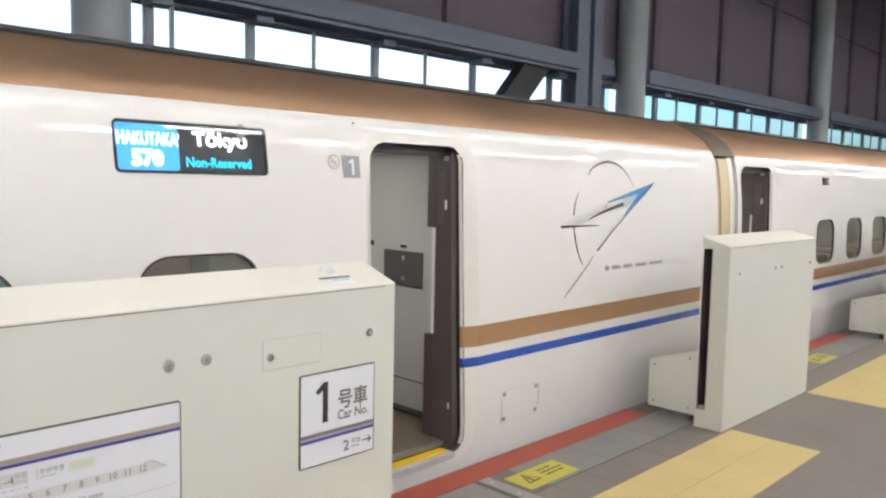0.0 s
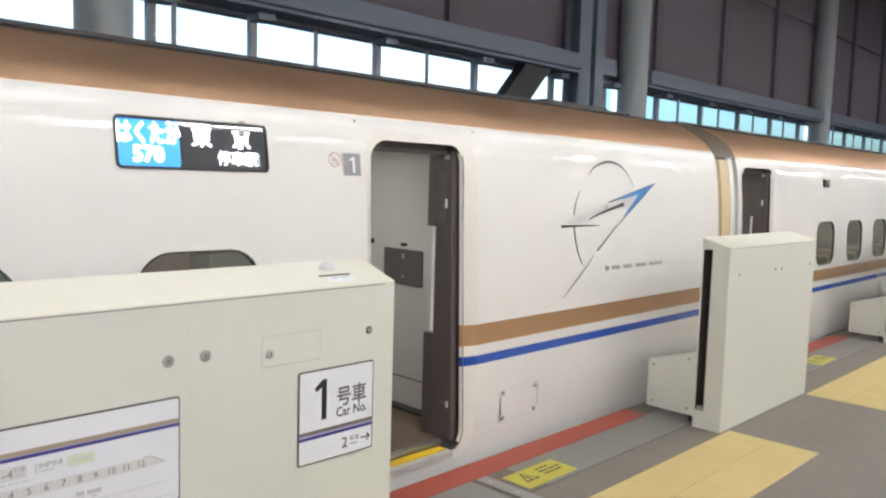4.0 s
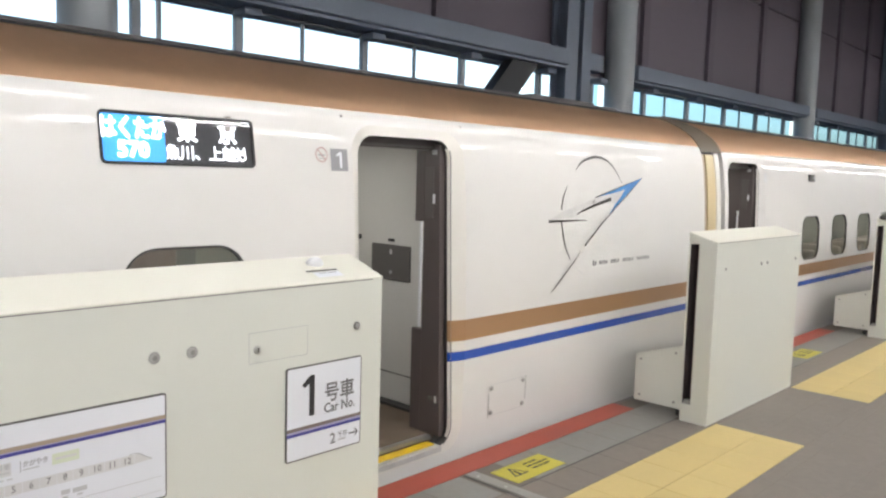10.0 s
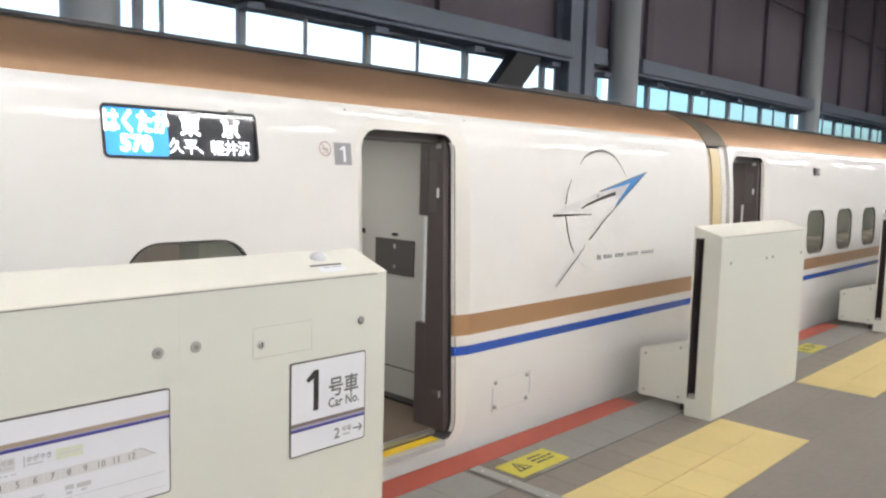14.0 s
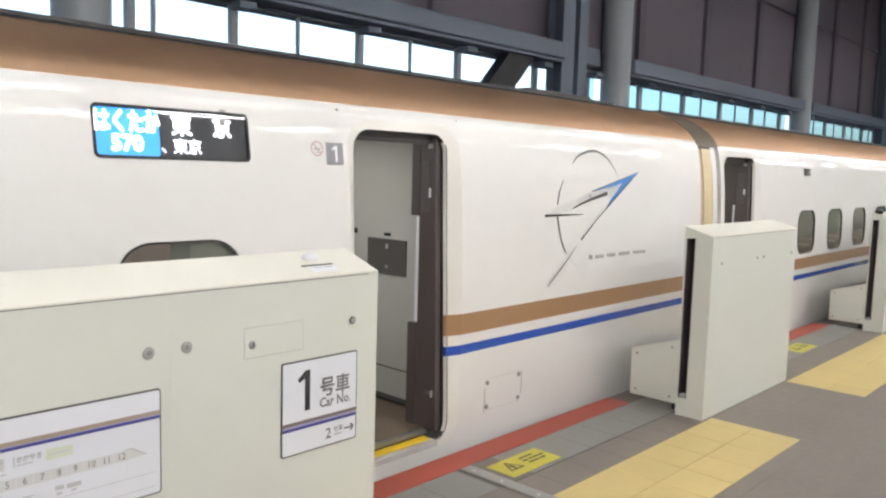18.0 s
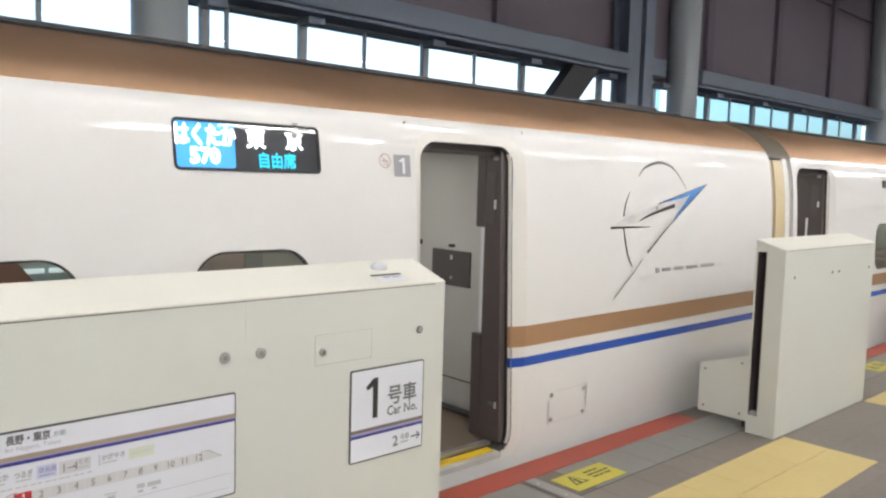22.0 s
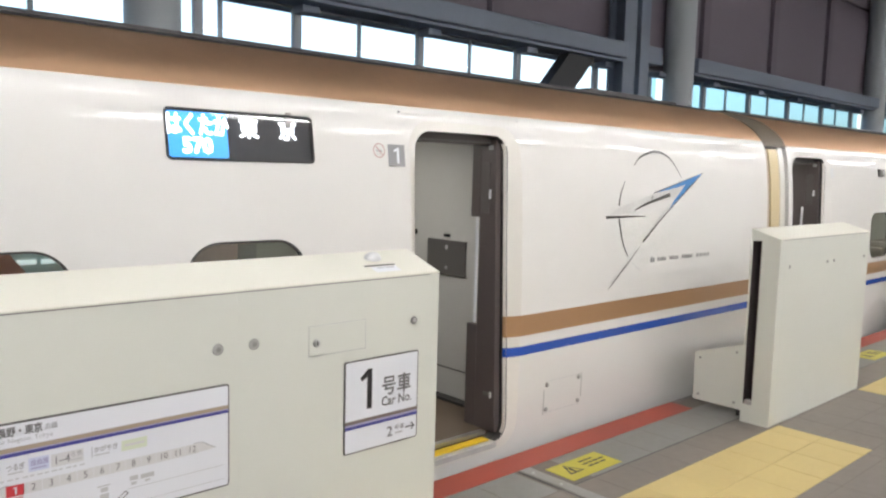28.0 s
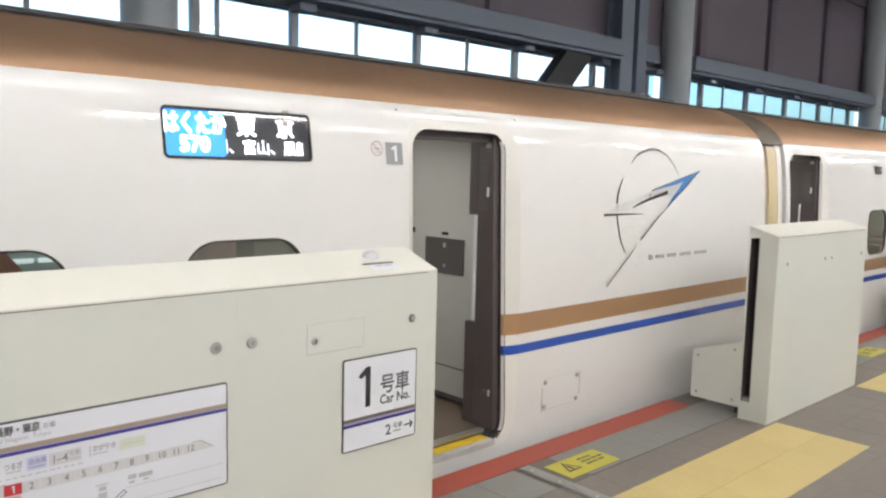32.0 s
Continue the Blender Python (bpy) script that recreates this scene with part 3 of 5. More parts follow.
def window_band():
    bars = sorted([(x - w / 2, x + w / 2, "post") for x, w in POSTS] + [(x - 0.025, x + 0.025, "mullion") for x in THIN] + [(c - 0.25, c + 0.25, "gap") for c in COLUMNS])
    ob = tagged(part("window_1", box(-16, 62, WALL_Y - 0.02, WALL_Y + 0.12, 2.42, 2.53), "mullion"), "long band of steel-framed windows with white daylight outside", "window", kind="structure")
    part("window_frame", box(-16, 62, WALL_Y - 0.02, WALL_Y + 0.12, 3.50, 3.57), "mullion", ob)
    for a, b, what in bars:
        if what == "post":
            part("post", box(a, b, WALL_Y - 0.02, WALL_Y + 0.06, 2.53, 3.50, 0.01), "mullion", ob)
            part("bracket", box(a - 0.03, b + 0.10, WALL_Y - 0.25, WALL_Y - 0.02, 3.43, 3.52, 0.015), "steel_blue", ob)
        elif what == "mullion":
            part("mullion", box(a, b, WALL_Y + 0.02, WALL_Y + 0.05, 2.53, 3.50), "mullion", ob)
    edges = [-16.0] + [x for a, b, _ in bars for x in (a, b)] + [62.0]
    for a, b in zip(edges[::2], edges[1::2]):
        if b - a > 0.05:
            pane = part("pane", plate(a, b, 2.53, 3.50, WALL_Y + 0.03), "hall_glass" if b < 12.4 else "hall_glass_tint", ob)
            pane.visible_shadow = False


window_band()


def fascia(x0, x1):
    """The deep box beam over the windows."""
    bm = box(x0, x1, 7.51, 7.93, 3.57, 3.83, 0.02)
    ob = structure("beam", bm, "steel_blue", "grey-blue painted steel box beam over the windows", "beam")
    part("soffit_plate", box(x0, x1, 7.59, 7.99, 3.525, 3.566), "steel_blue", ob)


def column(x):
    ob = tagged(part("column", rod((x, 7.75, -1.25), (x, 7.75, 8.5), 0.27, sides=40), "column", smooth=True), "round pale grey painted steel column beside the windows", "column", "columns of the far wall", "structure")
    part("collar", rod((x, 7.75, 4.86), (x, 7.75, 4.90), 0.281, sides=40), "column", ob)


def steel_post(x):
    """An H-shaped post beside a round column, with a gusset."""
    ob = tagged(part("steel_post", box(x - 0.17, x + 0.17, 7.61, 7.65, -1.25, 8.5), "steel_blue"), "dark grey-blue steel post with flanges by the windows", "post", "steel posts of the far wall", "structure")
    part("web", box(x - 0.03, x + 0.03, 7.65, 7.89, -1.25, 8.5), "steel_blue", ob)
    part("flange", box(x - 0.17, x + 0.17, 7.89, 7.93, -1.25, 8.5), "steel_blue", ob)
    part("side_post", box(x + 0.35, x + 0.62, 7.64, 7.92, -1.25, 8.5, 0.01), "steel_blue", ob)
    part("gusset", box(x + 0.62, x + 1.05, 7.65, 7.89, 3.59, 3.89, 0.02), "steel_blue", ob)


for c in COLUMNS:
    column(c)
for c in (-8.25, 11.05, 30.35):
    steel_post(c)
for a, b in ((-6.15, 2.86), (3.44, 10.86), (13.08, 22.2), (22.8, 30.1), (32.5, 41.6), (42.2, 51.3)):
    fascia(a, b)


def brace(x, lean):
    bm = bmesh.new()
    lo = [(x, 7.69, 2.37), (x + 0.64, 7.69, 2.37), (x + 0.64, 7.89, 2.37), (x, 7.89, 2.37)]
    hi = [(p[0] + lean, p[1], 3.53) for p in lo]
    a, b = [bm.verts.new(p) for p in lo], [bm.verts.new((*p[:2], p[2])) for p in hi]
    bm.faces.new(a[::-1]), bm.faces.new(b)
    for i in range(4):
        bm.faces.new((a[i], a[(i + 1) % 4], b[(i + 1) % 4], b[i]))
    structure("brace", bm, "dark_steel", "dark slanting steel brace in front of the windows", "brace")


brace(8.51, 1.09)

# Cladding panels with open joints, on the wall above the beam.
x = -15.0
k = 0
while x < 60:
    for z0, z1 in ((3.9, 6.1), (6.14, 8.45)):
        p = part("cladding_panel", box(x + 0.12, x + 2.78, WALL_Y - 0.02, WALL_Y + 0.06, z0, z1, 0.02, segments=1), "cladding", wall_far)
    part("cladding_rib", box(x - 0.12, x + 0.12, WALL_Y - 0.10, WALL_Y + 0.06, 3.88, 8.45), "rib", wall_far)
    x += 2.9


# ---- the platform lights: rows of tubes over the platform ----
def tube_lamp(long, top, w):
    """w: half the width of its lit strip."""
    h = long / 2
    ob = thing("platform_lamp", (0, 0, 4.0), "white fluorescent platform lamp hung from the ceiling, lit", "lamp", "rows of platform lamps")
    part("housing", box(-h - 0.04, h + 0.04, -0.028, 0.028, 4.02, 4.07, 0.008), "lamp_body", ob)
    part("tube", box(-h, h, -w, w, 3.960, 4.02, 0.020), "tube", ob)
    for x in (-0.7 * h, 0.7 * h):
        part("hanger", rod((x, 0, 4.07), (x, 0, top), 0.012, sides=6), "lamp_body", ob)
    return ob


for y, z, x0, pitch, long, w in ((0.90, 3.90, -9.25, 1.85, 1.35, 0.050), (-0.95, 3.90, -8.2, 2.80, 0.55, 0.055), (-4.6, 5.4, -9.0, 1.90, 1.45, 0.048)):
    first = tube_lamp(long, 5.63 - (z - 4.0), w)
    first.matrix_basis = pose(x0, y, z)
    for k in range(1, int(44 / pitch)):
        copy_thing(first, pose(x0 + pitch * k, y, z))


# ---- the cars ----
BROWN, BLUE = (0.692, 0.821), (0.569, 0.627)
TOP = 1.96


def roof_mesh(x0, x1, edge):
    """The painted roof over both shoulders; edge(x): height of its lower line on the near side."""
    bm = bmesh.new()
    xs = np.linspace(x0, x1, 9)
    rows = []
    for x in xs:
        e = edge(x)
        near = [(side_y(e), e)] + [tuple(p) for p in CURVE if p[1] > e + 0.004]
        t = np.linspace(0, 1, 45)
        d = np.r_[0, np.cumsum(np.hypot(*np.diff(np.array(near), axis=0).T))]
        ys, zs = np.interp(t, d / d[-1], [p[0] for p in near]), np.interp(t, d / d[-1], [p[1] for p in near])
        prof = list(zip(ys, zs)) + [(2 * MID_Y - y, z) for y, z in list(zip(ys, zs))[-2::-1]]
        rows.append([bm.verts.new((x, y, z)) for y, z in prof])
    for a, b in zip(rows, rows[1:]):
        for i in range(len(a) - 1):
            bm.faces.new((a[i], b[i], b[i + 1], a[i + 1]))
    bmesh.ops.recalc_face_normals(bm, faces=bm.faces)
    return bm


def band(x0, x1, edge):
    """White strip between the flat side and the roof's lower line."""
    bm = bmesh.new()
    xs = np.linspace(x0, x1, 9)
    rows = [[bm.verts.new((x, side_y(z), z)) for z in np.linspace(TOP, edge(x), 7)] for x in xs]
    for a, b in zip(rows, rows[1:]):
        for i in range(6):
            bm.faces.new((a[i], b[i], b[i + 1], a[i + 1]))
    bmesh.ops.recalc_face_normals(bm, faces=bm.faces)
    for fc in bm.faces:
        if fc.normal.y > 0:
            fc.normal_flip()
    return bm


def end_cap(x, inset=0.0, holes=None):
    bm = bmesh.new()
    near = [(y + inset, z - (inset if z > 2.04 else 0)) for y, z in CURVE[::2]]
    pts = near + [(2 * MID_Y - y, z) for y, z in near[::-1]]
    bm.faces.new([bm.verts.new((x, y, z)) for y, z in pts])
    return bm


def car_window(car, h, shade):
    """shade: 0 no blind, 1 a blind over half of the pane, 2 over most of it."""
    part("window_seal", reveal(h, -0.001, 0.02), "seal", car)
    bm = bmesh.new()
    bm.faces.new([bm.verts.new((x, side_y(z) + 0.008, z)) for x, z in outline(h.x0, h.x1, h.z0, h.z1, h.r, 8)])
    bmesh.ops.recalc_face_normals(bm, faces=bm.faces)
    for fc in bm.faces:
        if fc.normal.y > 0:
            fc.normal_flip()
    w = part("window", bm, "car_glass", car, "dark tinted car window with rounded corners")
    rim = bmesh.new()
    a, b = outline(h.x0, h.x1, h.z0, h.z1, h.r, 10), outline(h.x0 - 0.009, h.x1 + 0.009, h.z0 - 0.009, h.z1 + 0.009, h.r + 0.009, 10)
    va, vb = [rim.verts.new((x, side_y(z) - 0.003, z)) for x, z in a], [rim.verts.new((x, side_y(z) - 0.003, z)) for x, z in b]
    for i in range(len(va)):
        rim.faces.new((va[i], va[(i + 1) % len(va)], vb[(i + 1) % len(va)], vb[i]))
    part("rim", rim, "seal", w)
    if shade:
        part("blind", box(h.x0 + (0.45 if shade == 1 else 0.2) * (h.x1 - h.x0), h.x1 - 0.01, side_y(1.25) + 0.024, side_y(1.25) + 0.030, h.z1 - 0.30, h.z1 - 0.005), "blind", w)
    if shade == 1:
        part("blind_edge", box(h.x0 + 0.42 * (h.x1 - h.x0), h.x0 + 0.58 * (h.x1 - h.x0), side_y(1.25) + 0.018, side_y(1.25) + 0.022, h.z1 - 0.30, h.z1 - 0.005), "cap", w)


def doorway(car, x0, x1, number, drop):
    """Opening, white surround, rubber seal, threshold and the vestibule that shows inside."""
    top = 1.902
    xi = x1 + 0.010
    outer = Hole(x0 - 0.058, xi + 0.100, 0.020, top + 0.053, 0.16)
    inner = Hole(x0, xi, 0.062, top, 0.11)

    def plane(d):
        """The flat door frame, a little behind the bulging side; d: how much deeper."""
        return lambda z: max(3.134 + 0.04 * (z - 0.24), side_y(z) + 0.006) + d

    part("door_surround", reveal(outer, 0.0, plane(0.0), far=inner), "frame_cream" if number == 1 else "white", car, "pale flared door surround with rounded corners", smooth=True)
    slim = Hole(x0, xi - 0.009, 0.062, top, 0.11)
    jamb = reveal(inner, plane(0.0), plane(0.018), far=slim)
    over = reveal(inner, plane(0.0), plane(0.018), far=slim)
    bmesh.ops.delete(jamb, geom=[fc for fc in jamb.faces if fc.calc_center_median().x < xi - 0.03], context="FACES")
    bmesh.ops.delete(over, geom=[fc for fc in over.faces if fc.calc_center_median().x >= xi - 0.03], context="FACES")
    part("door_jamb", jamb, "frame_cream", car, "pale metal door jamb")
    part("frame_seal", over, "seal", car, "black rubber frame seal")
    part("door_seal", reveal(slim, plane(0.018), plane(0.034)), "seal", car, "black rubber door seal")
    part("door_guide", reveal(slim, plane(0.034), plane(0.058)), "black", car, "dark rubber door guide")
    part("inner_seal", reveal(slim, plane(0.058), plane(0.10)), "seal", car)
    # the dark joint along the far edge of the opening, and the stripes that run on over the flare and the jamb
    rows, jm = [], bmesh.new()
    for (x, z) in dense(outline(inner.x0, inner.x1, inner.z0, inner.z1, inner.r, 10)):
        if x > x1 - 0.06 and z < 1.85:
            c = Vector((x - (inner.x1 - inner.r), z - min(max(z, inner.z0 + inner.r), inner.z1 - inner.r)))
            c = c.normalized() * 0.007
            rows.append((jm.verts.new((x, plane(-0.0015)(z), z)), jm.verts.new((x + c.x, plane(-0.0025)(z), z + c.y))))
    for (a, b), (c, d) in zip(rows, rows[1:]):
        jm.faces.new((a, b, d, c))
    part("edge_joint", jm, "seal", car)
    for span, mt in (([z - drop for z in BROWN], "stripe"), ([z - drop for z in BLUE], "blue")):
        fl = bmesh.new()
        quad(fl, *[(x, (side_y(z) if x > xi else plane(0.0)(z)) - 0.0012, z) for x, z in ((xi, span[0]), (outer.x1 + 0.001, span[0]), (outer.x1 + 0.001, span[1]), (xi, span[1]))])
        part("stripe_end", fl, mt, car)
        js = bmesh.new()
        quad(js, *[(x - 0.001, plane(d - 0.001)(z), z) for x, d, z in ((xi, 0.0, span[0]), (xi, 0.0, span[1]), (xi - 0.009, 0.018, span[1]), (xi - 0.009, 0.018, span[0]))])
        part("jamb_stripe", js, mt, car)
    part("door_header", box(x0 - 0.1, x1 + 0.003, 3.281, 3.376, top - 0.055, 1.935), "vest_dark", car, "dark door header")
    part("header_rail", box(x0 - 0.1, x1 - 0.05, 3.267, 3.281, top - 0.045, top - 0.035), "flap_grey", car)
    xw = x1 + 0.242
    v = part("vestibule_wall", box(xw, xw + 0.03, 3.243, 6.122, 0.098, 1.944), "vest", car, "light grey vestibule wall panel")
    # flat dark strip on the floor, along the wall
    part("skirting", box(xw - 0.075, xw - 0.001, 3.43, 6.122, 0.099, 0.120, 0.004), "seal", v, "dark strip on the floor along the wall")
    part("seam", box(xw - 0.004, xw - 0.0005, 3.43, 6.122, 0.309, 0.318), "flap_grey", v)
    part("wall_back", box(x0 - 0.7, xw + 0.03, 6.122, 6.160, 0.098, 1.944), "vest", car)
    part("pocket_back", box(x1 + 0.004, xw, 3.27, 3.30, 0.098, 1.944), "vest_dark", car)
    part("wall_near", box(x0 - 0.74, x0 - 0.70, 3.243, 6.122, 0.098, 1.944), "vest", car)
    part("wall_return", box(x0 - 0.70, x0 - 0.01, 3.281, 3.309, 0.098, 1.944), "vest", car)
    part("vestibule_floor", box(x0 - 0.7, xw + 0.03, 3.243, 6.160, 0.051, 0.098), "carfloor", car)
    part("vestibule_ceiling", box(x0 - 0.7, xw + 0.03, 3.243, 6.160, 1.935, 1.973), "vest_dark", car)
    # Unseen glowing panel, added only to brighten the vestibule walls.
    part("ceiling_light", box(x0 - 0.25, x1 - 0.2, 3.849, 4.417, 1.921, 1.935, 0.004), "vest_light", car, "unseen glowing panel added to brighten the vestibule")
    deep = 3.428 if number == 1 else 3.707
    post = box(x1 - 0.045, x1 + 0.003, 3.229, 3.352, 0.103, 1.930, 0.006)
    for q in post.verts:
        if q.co.y < 3.281:
            q.co.y -= 0.034 * (1.755 - q.co.z)
    b = part("door_post_panel", post, "vest_dark", car, "dark brown panel beside the open door")
    part("upper_block", box(x1 - 0.045, x1 + 0.003, 3.352, deep, 1.414 if number == 1 else 0.747, 1.930, 0.006), "vest_dark", b)
    part("lower_block", box(x1 - 0.045, x1 + 0.003, 3.352, deep + 0.01, 0.103, 0.747, 0.006), "vest_dark", b)
    part("hatch", box(x1 - 0.050, x1 - 0.045, 3.271, 3.338, 1.440, 1.745, 0.002), "hatch_brown", b)
    part("catch", box(x1 - 0.054, x1 - 0.050, 3.254, 3.271, 1.528, 1.585), "paper", b)
    part("label_plate", box(x1 - 0.054, x1 - 0.0448, 3.205, 3.217, 0.312, 0.350), "lightgrey", b)
    part("label_strip", box(x1 - 0.049, x1 - 0.0448, 3.236, 3.274, 0.321, 0.343), "flap_grey", b)
    part("top_label", box(x1 - 0.049, x1 - 0.0448, 3.252, 3.290, 1.821, 1.850), "ink_soft", b)
    rail = part("grab_rail", rod((x1 - 0.05, 3.364, 0.761), (x1 - 0.05, 3.364, 1.414), 0.010), "paper", car, "white vertical grab rail", smooth=True)
    f = part("wall_flap", box(xw - 0.012, xw, 3.749, 4.141, 0.966, 1.212, 0.006), "flap_grey", car, "dark grey flap in the vestibule wall")
    part("flap_mark", box(xw - 0.0145, xw - 0.012, 3.928, 3.949, 1.146, 1.178), "lightgrey", f)
    part("flap_lock", rod((xw - 0.016, 3.938, 1.020), (xw - 0.011, 3.938, 1.020), 0.013), "ink_soft", f)
    part("wall_knob", box(xw - 0.017, xw, 4.262, 4.282, 1.228, 1.264, 0.004), "black", car)
    part("coat_hook", box(xw - 0.016, xw, 3.914, 3.968, 1.233, 1.253, 0.004), "black", car)
    part("threshold", box(x0, x1 - 0.05, 3.238, 3.281, 0.079, 0.100), "steel", car, "ribbed steel door track")
    part("step_edge", box(x0 + 0.02, x1 - 0.10, 3.160, 3.220, 0.069, 0.080, 0.003), "yellow", car, "yellow painted step edge")
    part("step_front", box(x0, x1 - 0.078, 3.117, 3.188, 0.036, 0.071, 0.003), "step", car, "scratched steel door step")
    g = part("rain_rail", drape(plate(x0 - 0.10, x1 + 0.11, 1.988, 1.993, 0), 0.006), "frame_cream", car)
    for x in (x0 - 0.10, x1 + 0.11):
        part("rail_end", dome((x, side_y(1.992), 1.992), 0.006, 0.009), "cap", g)
    return outer


def car_body(x0, x1, label, windows, doors, edge, drop=0.0):
    """drop: how much lower the stripes run than on the end car."""
    car = thing("train_car", ((x0 + x1) / 2, MID_Y, -1.25), label, "train car", "cars of the train")
    holes = [Hole(*w) for w in windows]
    outers = [doorway(car, *d, drop) for d in doors]
    brown, blue = [z - drop for z in BROWN], [z - drop for z in BLUE]
    every = holes + outers + ([Hole(1.333, 2.040, 1.714, 1.925, 0.020)] if x0 < 0 else [])
    part("body_side", sheet(x0, x1, -0.845, blue[0], every), "white", car, smooth=True)
    part("blue_stripe", sheet(x0, x1, *blue, every), "blue", car, "deep blue stripe", smooth=True)
    part("stripe_gap", sheet(x0, x1, blue[1], brown[0], every), "white", car, smooth=True)
    part("copper_stripe", sheet(x0, x1, *brown, every), "stripe", car, "copper brown stripe", smooth=True)
    part("body_upper", sheet(x0, x1, brown[1], TOP, every), "white", car, smooth=True)
    part("shoulder", band(x0, x1, edge), "white", car, smooth=True)
    part("roof", roof_mesh(x0, x1, edge), "copper", car, "copper brown car roof", smooth=True)
    # dark strip laid over the upper part of the near roof
    edge_strip = bmesh.new()
    pts = [(y, z) for y, z in CURVE if 3.61 < y < 4.09]
    ra, rb = ([edge_strip.verts.new((x, y - 0.001, z + 0.004)) for y, z in pts] for x in (x0 + 0.05, x1 - 0.05))
    for q in range(len(pts) - 1):
        edge_strip.faces.new((ra[q], rb[q], rb[q + 1], ra[q + 1]))
    part("roof_walk", edge_strip, "roof_dark", car, "dark strip along the roof")
    part("roof_covering", box(x0 + 0.25, x1 - 0.25, 3.95, 5.68, 2.325, 2.371, 0.012), "roof_dark", car, "dark roof covering")
    cover = part("cable_cover", box(x1 - 1.5, x1 - 0.55, 4.01, 4.54, 2.367, 2.400, 0.012), "roof_dark", car)
    part("roof_cable", rod((x1 - 0.55, 4.19, 2.384), (x1 - 0.02, 4.19, 2.392), 0.012, sides=8), "roof_dark", cover)
    far = bmesh.new()
    zs = np.linspace(-0.845, 2.0, 24)
    for a, b in zip(zs, zs[1:]):
        quad(far, (x0, 2 * MID_Y - side_y(a), a), (x0, 2 * MID_Y - side_y(b), b), (x1, 2 * MID_Y - side_y(b), b), (x1, 2 * MID_Y - side_y(a), a))
    bmesh.ops.remove_doubles(far, verts=far.verts, dist=1e-5)
    part("far_side", far, "white", car, smooth=True)
    part("car_end", end_cap(x0 + 0.002), "white", car)
    part("car_end", end_cap(x1 - 0.002), "white", car)
    part("underframe", box(x0 + 0.4, x1 - 0.4, 3.44, 6.19, -1.15, -0.80, 0.03), "undercar", car)
    for w in range(4):
        x = x0 + (1.6, 4.1)[w % 2] if w < 2 else x1 - (1.6, 4.1)[w % 2]
        wheel = part("wheel", rod((x, 4.04, -0.82), (x, 4.17, -0.82), 0.43, sides=32), "undercar", car)
        part("axle", rod((x, 4.17, -0.82), (x, 5.46, -0.82), 0.08), "undercar", wheel)
        part("wheel", rod((x, 5.46, -0.82), (x, 5.59, -0.82), 0.43, sides=32), "undercar", car)
    for k, h in enumerate(holes):
        car_window(car, h, (1 if x0 < 0 else 2) if x0 > 0 or k == 0 else 0)
    # the cabin behind the windows
    a, b = min(h.x0 for h in holes) - 0.4, max(h.x1 for h in holes) + 0.06
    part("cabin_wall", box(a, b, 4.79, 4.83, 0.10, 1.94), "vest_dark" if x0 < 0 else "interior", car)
    part("cabin_lamp", box(a, b, 3.79, 4.09, 1.91, 1.93), "cabin_light", car)
    part("cabin_floor", box(a, b, 3.21, 4.79, 0.05, 0.10), "carfloor", car)
    if x0 < 0:
        part("cabin_end", box(b - 0.13, b - 0.10, 3.20, 4.79, 0.10, 1.94), "cabin_brown", car)
    for h in holes:
        s = part("seat", box(h.x0 + 0.02, h.x0 + 0.15, 3.34, 4.34, 0.45, h.z0 + 0.04, 0.05), "seat", car)
        if x0 < 0:
            part("head_cover", box(h.x0 + 0.012, h.x0 + 0.16, 3.39, 3.79, h.z0 - 0.08, h.z0 + 0.05, 0.05), "blind", s)
    return car


PITCH_W = 1.04
car_one = car_body(-14.0, 6.765, "white shinkansen end car with copper roof and stripes, one door open", [(1.398 - PITCH_W * k, 1.978 - PITCH_W * k, 0.855, 1.348, 0.15) for k in range(3)],
                   [(2.698, 3.408, 1)], lambda x: 2.029 - 0.0015 * (max(x, -2) - 1.0))
car_two = car_body(7.195, 31.5, "white shinkansen car with copper roof and a row of windows", [(9.28 + PITCH_W * k, 9.85 + PITCH_W * k, 0.845, 1.335, 0.13) for k in range(16)],
                   [(7.335, 8.07, 2)], lambda x: 1.995 + 0.018 * min(1.0, (x - 7.195) / 3.0), 0.031)


# Behind the second window of the end car: a reclined seat, and a pale teal panel with two glowing bars that imitate a
# reflection in the glass.
part("cabin_partition", box(0.42, 1.12, 3.46, 3.49, 0.60, 1.60, 0.01), "teal", car_one, "pale teal panel imitating a reflection in the window")
for a, b in ((0.822, 0.900), (0.918, 0.974)):
    part("cabin_strip_light", box(a, b, 3.445, 3.459, 1.268, 1.287, 0.004), "cabin_strip", car_one)
back = box(0.40, 0.845, 3.41, 3.44, 1.00, 1.42, 0.01)
for v in back.verts:
    if v.co.x > 0.6:
        v.co.x = 0.850 - 0.753 * (v.co.z - 1.241)
part("reclined_seat", back, "seat_red", car_one, "red-brown seat back")


